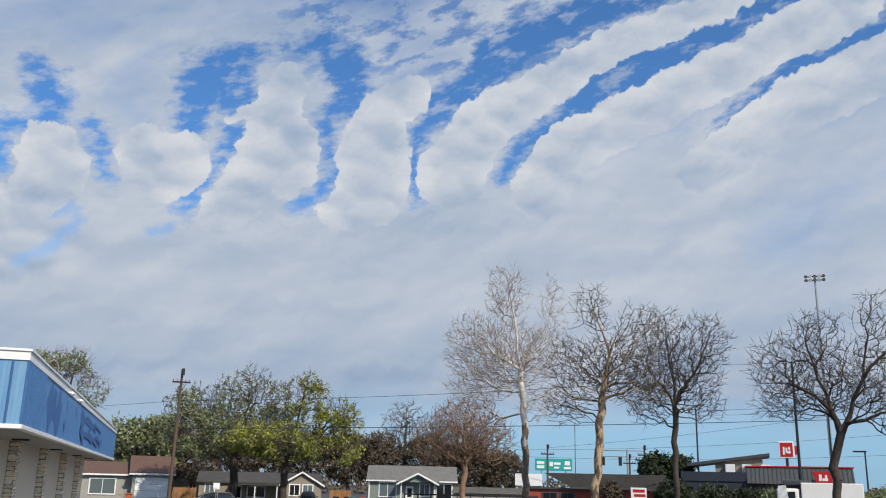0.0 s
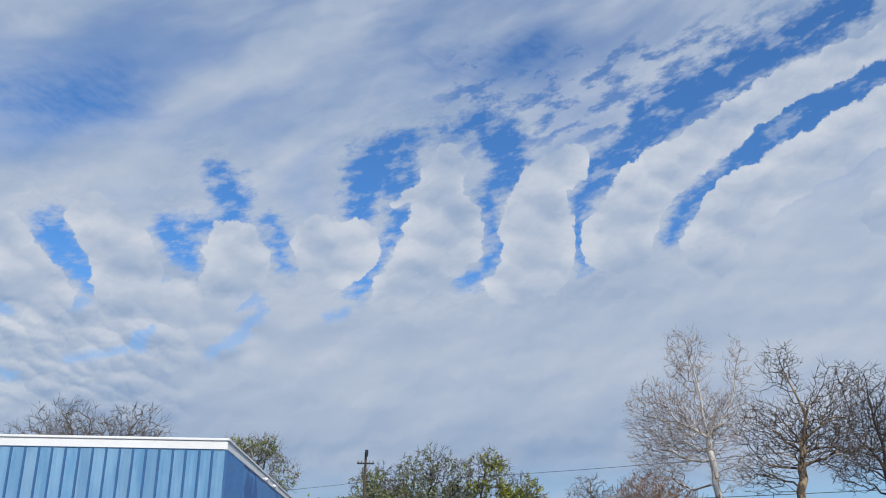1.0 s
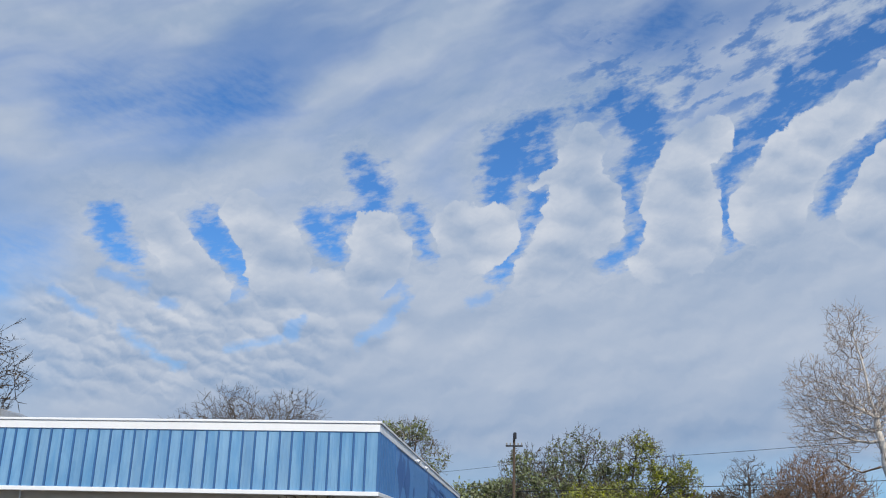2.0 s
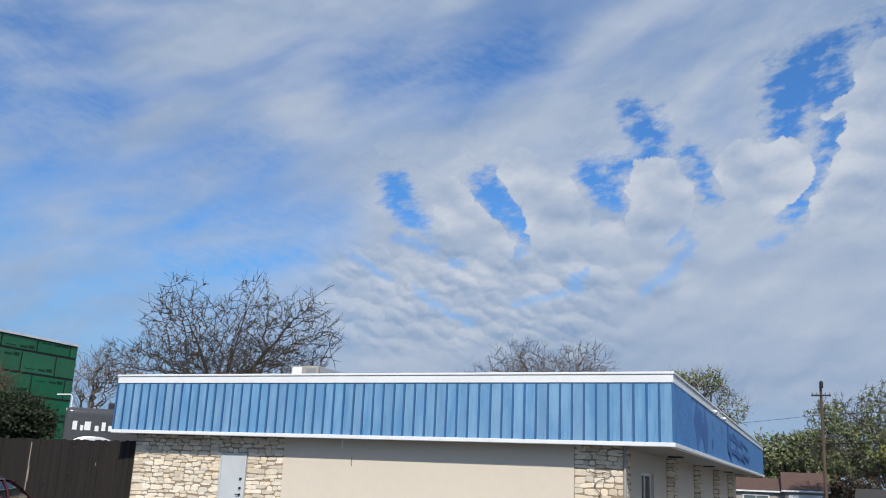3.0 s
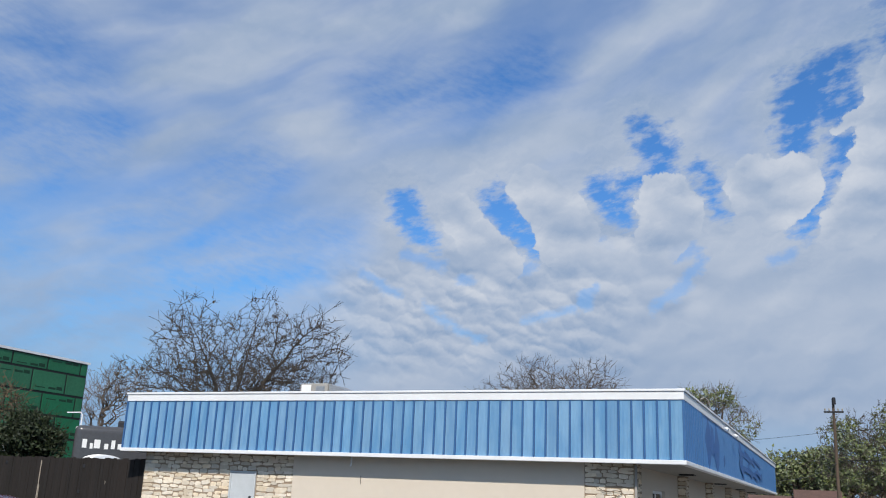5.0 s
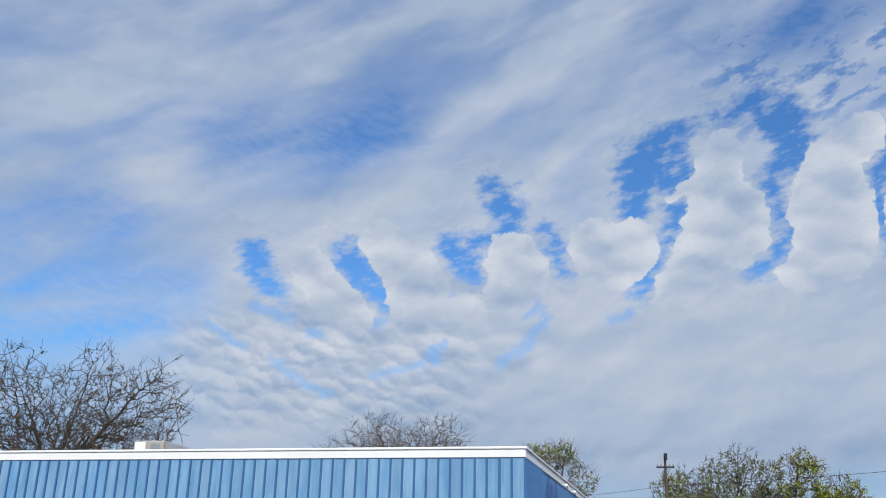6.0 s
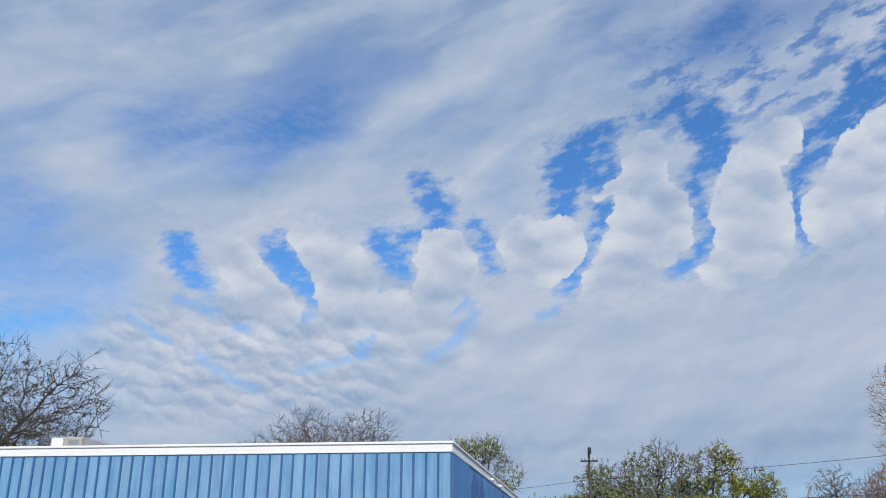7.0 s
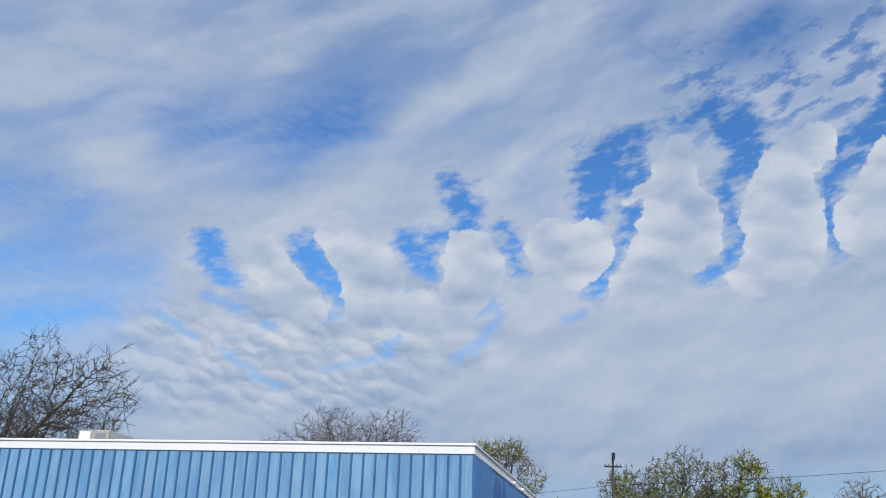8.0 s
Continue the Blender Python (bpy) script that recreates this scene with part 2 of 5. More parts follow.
    open_ = g.math("MAXIMUM", g.math("MAXIMUM", open_, far), g.math("MAXIMUM", low, g.math("ADD", thin, veil, True)))
    open_ = g.math("MULTIPLY", open_, g.math("SUBTRACT", 1.0, g.math("MULTIPLY", standing, 0.9)))

    # tone of the clouds: broad bands, soft relief, white rims beside the openings
    band = g.noise(g.place(shifted(uv, uv, 0.1, 2, (5, 3, 0)), turn=20, size=(9, 3.2, 1)), 0.5, 3, 0.5)
    swell = g.place(puffy, turn=12, size=(3.2, 1.6, 1))
    relief = g.math("SUBTRACT", g.noise(swell, 0.5, 3, 0.45), g.noise(g.vec("ADD", swell, (-0.05, 0.40, 0)), 0.5, 3, 0.45))
    tone = g.ramp(band, 0.28, 0.72, 0.30, 0.66, False)
    tone = g.math("ADD", tone, g.math("MULTIPLY", relief, 0.75))
    curd = g.place(puffy, turn=8, size=(1.7, 1.0, 1))
    fine = g.math("SUBTRACT", g.noise(curd, 1.3, 4, 0.6), g.noise(g.vec("ADD", curd, (-0.04, 0.20, 0)), 1.3, 4, 0.6))
    tone = g.math("ADD", tone, g.math("MULTIPLY", fine, g.math("MAXIMUM", g.math("MULTIPLY", small_at, 0.45), g.ramp(gap, 4.0, 0.5, 0.07, 0.34))))
    tone = g.math("ADD", tone, g.math("MULTIPLY", small, 0.80))
    tone = g.math("ADD", tone, g.math("MULTIPLY", large, 0.74))
    rim_lit = g.math("MULTIPLY", g.ramp(heap, -1.8, -0.2, 0.35, 1.0), g.math("MULTIPLY", standing, g.ramp(gap, 2.2, 0.0)))
    tone = g.math("ADD", tone, g.math("MULTIPLY", rim_lit, 0.26))
    tone = g.math("SUBTRACT", tone, g.ramp(v, 15, 5, 0.0, 0.22))
    tone = g.math("SUBTRACT", tone, g.math("MULTIPLY", high, 0.10), True)
    cloud = g.mix(tone, CLOUD_DARK, CLOUD_LIGHT)
    g.put(bg.inputs[0], g.mix(open_, cloud, blue))
    bg.inputs[1].default_value = 1.0


SKY_TINT = (0.052, 0.102, 0.158)
CLOUD_DARK, CLOUD_LIGHT = (0.240, 0.355, 0.545), (0.665, 0.705, 0.775)
make_sky()

# ---- materials ----
MATS = {}


def paint(name, base, other=None, rough=0.7, scale=3.0, mixed=0.5, grain=0.0, grain_scale=60.0, metal=0.0, stretch=(1, 1, 1), per=0.0, island=False, spec=0.4, edge=0.175, speck=0.35, bare=()):
    """A surface with stains at one scale, grain at a finer one and, with per, a shade of its own for each piece."""
    m = bpy.data.materials.new(name)
    m.use_nodes = True
    g = Graph(m.node_tree)
    out, b = g.add("ShaderNodeOutputMaterial"), g.add("ShaderNodeBsdfPrincipled")
    g.tree.links.new(b.outputs[0], out.inputs[0])
    other = other or tuple(c * 0.72 for c in base)
    geo = g.add("ShaderNodeNewGeometry")
    p = g.vec("MULTIPLY", geo.outputs["Position"], stretch)
    if per:
        info = g.add("ShaderNodeObjectInfo")
        rnd = geo.outputs["Random Per Island"] if island else info.outputs["Random"]
    spread = g.noise(p, scale, 5, 0.6)
    if bare:
        # old bark still clings below and has peeled off above
        rise = g.add("ShaderNodeSeparateXYZ")
        g.put(rise.inputs[0], geo.outputs["Position"])
        spread = g.math("ADD", spread, g.ramp(rise.outputs[2], bare[0], bare[1], 0.16, -0.09))
    stain = g.ramp(spread, 0.525 - edge, 0.525 + edge, 0.0, mixed)
    fine = g.noise(p, scale * 9, 3, 0.6)
    col = g.mix(stain, base, other)
    col = g.mix(g.ramp(fine, 0.3, 0.7, 0.0, speck), col, tuple(c * 0.8 for c in other))
    if per:
        hs = g.add("ShaderNodeHueSaturation")
        g.put(hs.inputs["Value"], g.ramp(rnd, 0, 1, 1 - per, 1 + per, False))
        g.put(hs.inputs["Saturation"], g.ramp(g.math("FRACT", g.math("MULTIPLY", rnd, 7.3)), 0, 1, 1 - per, 1 + per, False))
        g.put(hs.inputs["Color"], col)
        col = hs.outputs[0]
    g.put(b.inputs["Base Color"], col)
    g.put(b.inputs["Roughness"], g.ramp(fine, 0.2, 0.8, max(0.05, rough - 0.1), min(1, rough + 0.1), False))
    b.inputs["Metallic"].default_value = metal
    b.inputs["Specular IOR Level"].default_value = spec
    if grain:
        bump = g.add("ShaderNodeBump")
        bump.inputs["Strength"].default_value, bump.inputs["Distance"].default_value = grain, 0.02
        g.put(bump.inputs["Height"], g.noise(p, grain_scale, 4, 0.6))
        g.put(b.inputs["Normal"], bump.outputs[0])
    MATS[name] = m
    return m


paint("asphalt", (0.055, 0.055, 0.058), (0.04, 0.04, 0.042), 0.9, 0.4, grain=0.4)
paint("concrete", (0.42, 0.40, 0.37), None, 0.85, 1.5, grain=0.3)
paint("grass", (0.10, 0.12, 0.045), (0.16, 0.14, 0.07), 0.95, 1.2)
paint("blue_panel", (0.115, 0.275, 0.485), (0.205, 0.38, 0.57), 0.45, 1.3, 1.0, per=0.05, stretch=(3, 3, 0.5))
# the ribs' shade is put into this colour, darker than the panels
paint("blue_rib_shaded", (0.045, 0.14, 0.33), None, 0.5, 2.0)
paint("blue_board", (0.075, 0.24, 0.55), (0.10, 0.29, 0.60), 0.5, 0.8)
paint("blue_ghost", (0.035, 0.13, 0.37), (0.05, 0.16, 0.42), 0.55, 3.0)
paint("white_paint", (0.80, 0.81, 0.82), (0.70, 0.71, 0.72), 0.5, 1.5, 0.5, speck=0.1)
paint("soffit", (0.36, 0.345, 0.32), None, 0.7, 1.0, 0.4, speck=0.15)
paint("stucco", (0.66, 0.585, 0.49), (0.63, 0.555, 0.465), 0.9, 0.5, 0.4, grain=0.25, grain_scale=40, speck=0.08)
paint("mortar", (0.36, 0.28, 0.20), (0.26, 0.19, 0.13), 0.95, 3.0, grain=0.4)
paint("limestone", (0.78, 0.71, 0.60), (0.66, 0.54, 0.39), 0.85, 1.2, 0.7, grain=0.5, grain_scale=25, per=0.2)
paint("grey_door", (0.55, 0.58, 0.60), (0.46, 0.49, 0.51), 0.5, 1.4, 0.6, speck=0.12)
paint("roof_gravel", (0.40, 0.38, 0.35), None, 0.95, 2.0)
paint("dark_metal", (0.05, 0.05, 0.055), None, 0.45, 3.0, metal=0.6)
paint("galvanised", (0.45, 0.46, 0.47), None, 0.4, 2.0, metal=0.7)
paint("bark_dark", (0.075, 0.06, 0.05), (0.04, 0.033, 0.028), 0.95, 3.0, 0.8)
paint("bark_grey", (0.14, 0.115, 0.095), (0.08, 0.065, 0.055), 0.95, 3.0, 0.8)
paint("bark_white", (0.74, 0.70, 0.65), (0.17, 0.12, 0.085), 0.85, 2.2, 1.0, edge=0.05, bare=(2.0, 9.0), stretch=(1.6, 1.6, 0.7))
paint("bark_tan", (0.46, 0.34, 0.22), (0.10, 0.075, 0.055), 0.9, 2.6, 1.0, edge=0.06, stretch=(1.6, 1.6, 0.7))
paint("bark_orange", (0.30, 0.19, 0.125), (0.18, 0.11, 0.075), 0.9, 2.0, 0.8)
paint("twig_grey", (0.20, 0.165, 0.14), (0.12, 0.10, 0.085), 0.95, 1.0)
paint("twig_pale", (0.47, 0.40, 0.35), (0.20, 0.155, 0.125), 0.95, 1.0)
paint("leaf_spring", (0.27, 0.29, 0.055), (0.15, 0.17, 0.04), 0.7, 0.25, 0.9, per=0.35, island=True)
paint("leaf_olive", (0.19, 0.225, 0.10), (0.125, 0.145, 0.07), 0.7, 0.25, 0.9, per=0.35, island=True)
paint("leaf_dark", (0.035, 0.05, 0.02), (0.02, 0.03, 0.014), 0.7, 0.6, 0.9, per=0.3, island=True)
paint("bud_brown", (0.11, 0.085, 0.055), (0.07, 0.055, 0.04), 0.9, 0.6, 0.9, per=0.3, island=True)
paint("twig_tan", (0.15, 0.115, 0.07), (0.09, 0.07, 0.045), 0.9, 0.8, 0.9, per=0.3, island=True)
paint("fence_brown", (0.021, 0.016, 0.014), (0.014, 0.011, 0.009), 0.85, 1.2, 0.8, per=0.12, stretch=(4, 4, 0.4))


# ---- building blocks ----
def thing(name, place, label, category, group="", kind=""):
    ob = new(name)
    ob.location = place
    ob.empty_display_size = 0.2
    return tagged(ob, label, category, group, kind)


def part(name, bm, material, parent=None, label="", smooth=False):
    me = bpy.data.meshes.new(name)
    if smooth:
        for f in bm.faces:
            f.smooth = True
    bm.to_mesh(me)
    bm.free()
    me.materials.append(MATS[material])
    return child(name, me, parent, label)


def child(name, me, parent=None, label=""):
    ob = new(name, me)
    if parent is not None:
        ob.parent = parent
        if parent.type == "EMPTY":
            ob.matrix_parent_inverse = Matrix.LocRotScale(parent.location, parent.rotation_euler, None).inverted()
    if label:
        ob["label"] = label
    return ob


def box(bm, x0, x1, y0, y1, z0, z1, bevel=0.0, m=None):
    vs = [bm.verts.new((x, y, z)) for x in (x0, x1) for y in (y0, y1) for z in (z0, z1)]
    fs = [bm.faces.new([vs[i] for i in q]) for q in ((0, 1, 3, 2), (4, 6, 7, 5), (0, 4, 5, 1), (2, 3, 7, 6), (0, 2, 6, 4), (1, 5, 7, 3))]
    if bevel:
        es = list({e for f in fs for e in f.edges})
        r = bmesh.ops.bevel(bm, geom=es, offset=bevel, segments=1, affect="EDGES")
        vs = list({v for f in r["faces"] for v in f.verts} | {v for v in vs if v.is_valid})
    if m is not None:
        bmesh.ops.transform(bm, matrix=m, verts=vs)
    return bm


def slab(*a, **k):
    return box(bmesh.new(), *a, **k)


def tube(bm, pts, radii, sides=6):
    """A round bar through pts, with a radius at each."""
    rings = []
    pts = [Vector(p) for p in pts]
    for i, p in enumerate(pts):
        d = (pts[min(i + 1, len(pts) - 1)] - pts[max(i - 1, 0)]).normalized()
        a = d.orthogonal().normalized()
        if rings:
            a = (ref - d * ref.dot(d)).normalized()
        ref = a
        b = d.cross(a)
        r = radii[i] if isinstance(radii, list) else radii
        rings.append([bm.verts.new(p + (a * math.cos(k * math.tau / sides) + b * math.sin(k * math.tau / sides)) * r) for k in range(sides)])
    for q, w in zip(rings, rings[1:]):
        for k in range(sides):
            bm.faces.new((q[k], q[(k + 1) % sides], w[(k + 1) % sides], w[k]))
    bm.faces.new(rings[0][::-1]), bm.faces.new(rings[-1])
    return bm


def bar(pts, radii, sides=6):
    return tube(bmesh.new(), pts, radii, sides)


def prism(bm, outline, lift, m=None):
    """An outline (x, z) pushed from y = 0 to y = lift."""
    lo = [bm.verts.new((x, 0, z)) for x, z in outline]
    hi = [bm.verts.new((x, lift, z)) for x, z in outline]
    n = len(outline)
    bm.faces.new(lo), bm.faces.new(hi[::-1])
    for i in range(n):
        bm.faces.new((lo[i], hi[i], hi[(i + 1) % n], lo[(i + 1) % n]))
    bmesh.ops.recalc_face_normals(bm, faces=bm.faces)
    if m is not None:
        bmesh.ops.transform(bm, matrix=m, verts=lo + hi)
    return bm


def bearing(az, dist, z=0.0):
    """The place at a bearing (degrees, clockwise from +y) and distance from the viewer."""
    return Vector((dist * math.sin(radians(az)), dist * math.cos(radians(az)), z))


# ---- trees ----
def grow(base, spine, blobs, count, seed, bf=0.2, low=0.3):
    """Skeleton of a tree: a spine of given lines, then twig by twig the nearest way to points in the crown.
    Returns places, parents and the number of spine nodes."""
    rng = np.random.default_rng(seed)
    P, par, path = [np.array(base, float)], [-1], [0.0]
    for line in spine:
        k = int(np.argmin([np.linalg.norm(q - np.array(line[0])) for q in P]))
        for a, b in zip(line, line[1:]):
            a, b = np.array(a, float), np.array(b, float)
            n = max(2, int(np.linalg.norm(b - a) / 0.6))
            for i in range(1, n + 1):
                q = a + (b - a) * i / n + rng.normal(0, 0.05, 3)
                path.append(path[k] + np.linalg.norm(q - P[k]))
                P.append(q), par.append(k)
                k = len(P) - 1
    ns = len(P)
    tot = sum(b[3] * b[4] * b[5] for b in blobs)
    T = []
    for cx, cy, cz, rx, ry, rz in blobs:
        n = max(8, int(count * rx * ry * rz / tot))
        d = rng.normal(0, 1, (n, 3))
        d /= np.linalg.norm(d, axis=1)[:, None]
        r = rng.random(n) ** 0.42
        T.append(np.array((cx, cy, cz)) + d * r[:, None] * (rx, ry, rz))
    T = np.concatenate(T)
    T = T[T[:, 2] > base[2] + low]
    root = np.array(spine[0][-1] if spine else base, float)
    T = T[np.argsort(np.linalg.norm(T - root, axis=1))]
    Q = np.zeros((len(P) + 3 * len(T), 3))
    C = np.full(len(Q), 1e9)
    Q[:len(P)] = P
    C[:len(P)] = path
    C[0:max(1, int(ns * 0.15))] += 6
    n = len(P)
    for q in T:
        d = np.linalg.norm(Q[:n] - q, axis=1)
        # limbs rise: reaching down costs more
        k = int(np.argmin(d * (1 + 0.5 * np.clip((Q[:n, 2] - q[2]) / (d + 0.01), 0, 1)) + bf * C[:n]))
        gap = d[k]
        steps = 1 if gap < 0.5 else (2 if gap < 1.5 else 3)
        s = Q[k].copy()
        bend = rng.normal(0, 0.10 * gap, 3) + (0, 0, -0.06 * gap)
        for i in range(1, steps + 1):
            f = i / steps
            Q[n] = s + (q - s) * f + bend * math.sin(math.pi * f)
            C[n] = C[k] + np.linalg.norm(Q[n] - Q[k])
            par.append(k)
            k = n
            n += 1
    return Q[:n], par, ns


def tree(name, base, spine, blobs, count, seed, label, bark="bark_grey", twig="twig_grey", r_trunk=0.3, r_tip=0.012, leaf="", leaf_n=0, leaf_size=0.2, bf=0.2, low=2.0, twigs=3, twig_len=1.0, group="", power=2.55, clump=0.0, limb=0.13):
    rng = np.random.default_rng(seed + 77)
    P, par, ns = grow(base, spine, blobs, count, seed, bf, low)
    n = len(P)
    area = np.zeros(n)
    kids = np.zeros(n, int)
    for i in range(n - 1, 0, -1):
        if kids[i] == 0:
            area[i] = r_tip ** power
        area[par[i]] += area[i]
        kids[par[i]] += 1
    R = area ** (1 / power)
    R *= 1 + (r_trunk / R[0] - 1) * np.clip((R - r_tip) / (R[0] - r_tip), 0, 1) ** 1.5
    R[0] *= 1.35
    tips = [i for i in range(1, n) if kids[i] == 0]
    cut = max(0.03, r_trunk * limb)
    meshes = {"t": ([], []), "c": ([], [])}

    def edge(key, a, b, ra, rb, sides):
        vs, fs = meshes[key]
        d = b - a
        L = np.linalg.norm(d)
        if L < 1e-5:
            return
        d = d / L
        x = np.cross(d, (0.31, 0.85, 0.42))
        x /= np.linalg.norm(x) + 1e-9
        y = np.cross(d, x)
        k0 = len(vs)
        for c, r in ((a - d * ra * 0.3, ra), (b, rb)):
            for k in range(sides):
                w = k * math.tau / sides
                vs.append(c + (x * math.cos(w) + y * math.sin(w)) * r)
        for k in range(sides):
            fs.append((k0 + k, k0 + (k + 1) % sides, k0 + sides + (k + 1) % sides, k0 + sides + k))

    for i in range(1, n):
        ra, rb = min(R[par[i]], R[i] * 1.5), R[i]
        thick = rb > cut
        edge("t" if thick else "c", P[par[i]], P[i], ra, rb, 8 if rb > 0.12 else (5 if thick else 3))
    for i in tips:
        d = P[i] - P[par[i]]
        d /= np.linalg.norm(d) + 1e-9
        for k in range(twigs):
            w = d + rng.normal(0, 0.55, 3) + (0, 0, 0.25)
            w /= np.linalg.norm(w)
            edge("c", P[i], P[i] + w * rng.uniform(0.3, 0.95) * twig_len, r_tip * 0.9, r_tip * 0.5, 3)
    ob = thing(name, base, label, "tree", group)
    for key, nm, mt in (("t", "trunk", bark), ("c", "crown", twig)):
        me = bpy.data.meshes.new(nm)
        me.from_pydata([tuple(v) for v in meshes[key][0]], [], meshes[key][1])
        me.materials.append(MATS[mt])
        for f in me.polygons:
            f.use_smooth = True
        child(nm, me, ob)
    if leaf:
        idx = np.array([i for i in range(ns, n) if R[i] < cut])
        if clump:
            # leaves break first in tufts, and more of them low in the crown
            lo_z, hi_z = P[idx, 2].min(), P[idx, 2].max()
            w = np.array([noise.noise(P[i] * 0.55) for i in idx]) * 1.5 - (P[idx, 2] - lo_z) / (hi_z - lo_z) * 0.5 + clump * 0.8
            w = np.clip(w, 0.03, 1) ** 2
            pick = rng.choice(idx, leaf_n, p=w / w.sum())
        else:
            pick = rng.choice(idx, leaf_n)
        c = P[pick] + rng.normal(0, leaf_size * 1.1, (leaf_n, 3))
        a = rng.normal(0, 1, (leaf_n, 3))
        a /= np.linalg.norm(a, axis=1)[:, None]
        b = np.cross(a, rng.normal(0, 1, (leaf_n, 3)))
        b /= np.linalg.norm(b, axis=1)[:, None]
        s = leaf_size * rng.uniform(0.5, 1.2, (leaf_n, 1))
        V = np.stack([c - a * s, c + b * s * 0.45, c + a * s, c - b * s * 0.45], 1).reshape(-1, 3)
        me = bpy.data.meshes.new("leaves")
        me.from_pydata(V.tolist(), [], [(4 * i, 4 * i + 1, 4 * i + 2, 4 * i + 3) for i in range(leaf_n)])
        me.materials.append(MATS[leaf])
        tagged(child("foliage", me, ob, "young spring leaves"), kind="stuff")
    return ob


# ---- ground ----
def ground_z(y):
    return -0.15 - 0.85 * min(1, max(0, (y - 60) / 25))


def make_ground():
    bm = bmesh.new()
    xs = [-1500, -300, -120, -60, -20, 0, 20, 60, 120, 300, 1500]
    ys = [-1500, -200, -40, 0, 20, 40, 60, 68, 76, 85, 110, 160, 300, 1500]
    grid = [[bm.verts.new((x, y, ground_z(y))) for x in xs] for y in ys]
    for r, s in zip(grid, grid[1:]):
        for i in range(len(xs) - 1):
            bm.faces.new((r[i], r[i + 1], s[i + 1], s[i]))
    tagged(part("ground", bm, "asphalt"), "wide grey asphalt lot and street ground", "ground", kind="structure")


make_ground()

# ---- the blue-fronted shop building ----
FX0, FX1, FY0, FY1 = -19.97, -3.23, 21.76, 56.5        # outline of the fascia
WX0, WX1, WY = -19.5, -4.75, 22.28                      # walls behind it
shop = thing("shop_building", (-11.6, 39, 0), "long low stone and stucco shop with a blue ribbed metal fascia", "building")
part("slab", slab(WX0 - 0.3, FX1 + 0.2, FY0 - 0.2, FY1 + 0.2, -0.15, 0.0), "concrete", shop)
part("roof", slab(FX0 + 0.15, FX1 - 0.15, FY0 + 0.15, FY1 - 0.15, 4.0, 4.12), "roof_gravel", shop)
part("soffit", slab(FX0 + 0.05, FX1 - 0.05, FY0 + 0.05, FY1 - 0.05, 2.62, 2.68), "soffit", shop, "off-white boarded soffit")
wall_front = part("wall", slab(-14.16, -5.74, WY, WY + 0.25, 0, 2.62), "stucco", shop, "beige stucco wall")
wall_stone = part("wall", slab(WX0, -14.16, WY + 0.03, WY + 0.3, 0, 2.62), "mortar", shop, "rubble limestone wall")
pier = part("wall", slab(-5.74, -4.50, WY + 0.03, 23.14, 0, 2.62), "mortar", shop, "rubble limestone corner pier")
part("wall", slab(WX0, WX0 + 0.25, WY + 0.3, FY1 - 0.6, 0, 2.62), "stucco", shop)
part("wall", slab(WX0 + 0.25, WX1, FY1 - 0.85, FY1 - 0.6, 0, 2.62), "stucco", shop)
# side wall with the glazed entrance between y = 26.0 and 28.0
for y0, y1, z0, z1 in ((23.14, 26.0, 0, 2.62), (28.0, FY1 - 0.85, 0, 2.62), (26.0, 28.0, 2.08, 2.62)):
    part("wall", slab(WX1 - 0.25, WX1, y0, y1, z0, z1), "stucco", shop)


def glass(name, colour, rough=0.05):
    m = bpy.data.materials.new(name)
    m.use_nodes = True
    b = m.node_tree.nodes["Principled BSDF"]
    b.inputs["Base Color"].default_value, b.inputs["Roughness"].default_value = (*colour, 1), rough
    MATS[name] = m


glass("dark_glass", (0.012, 0.014, 0.016))
glass("pale_glass", (0.10, 0.13, 0.14), 0.12)

entrance = part("entrance", slab(WX1 - 0.16, WX1 - 0.1, 26.0, 28.0, 0, 0.1), "white_paint", shop, "aluminium-framed glass entrance")
for y in (26.0, 26.96, 27.92):
    part("mullion", slab(WX1 - 0.17, WX1 - 0.09, y, y + 0.08, 0.1, 2.08), "white_paint", entrance)
part("mullion", slab(WX1 - 0.165, WX1 - 0.095, 26.08, 27.92, 2.0, 2.08), "white_paint", entrance)
for y in (26.08, 27.04):
    part("pane", slab(WX1 - 0.14, WX1 - 0.12, y, y + 0.88, 0.1, 2.0), "dark_glass", entrance)

# stone piers along the side
PIERS = []
for y in (30.4, 37.25, 44.1, 50.95):
    PIERS.append((y, part("pier", slab(WX1, -4.50, y + 0.03, y + 0.74, 0, 2.62), "mortar", shop, "rubble limestone pier")))

# grey service door
door = part("door", slab(-16.24, -15.44, WY + 0.0, WY + 0.05, 0.02, 2.09, 0.006), "grey_door", shop, "grey painted steel service door")
for x0, x1, z0, z1 in ((-16.29, -16.24, 0, 2.14), (-15.44, -15.39, 0, 2.14), (-16.24, -15.44, 2.09, 2.14)):
    part("frame", slab(x0, x1, WY - 0.02, WY + 0.055, z0, z1, 0.004), "grey_door", door)
for z in (0.98, 1.16, 1.42):
    part("lock", bar([(-15.53, WY, z), (-15.53, WY - 0.05, z)], [0.035, 0.03], 8), "dark_metal", door)
part("handle", bar([(-15.53, WY - 0.045, 0.98), (-15.65, WY - 0.055, 0.98)], 0.012, 6), "dark_metal", door)

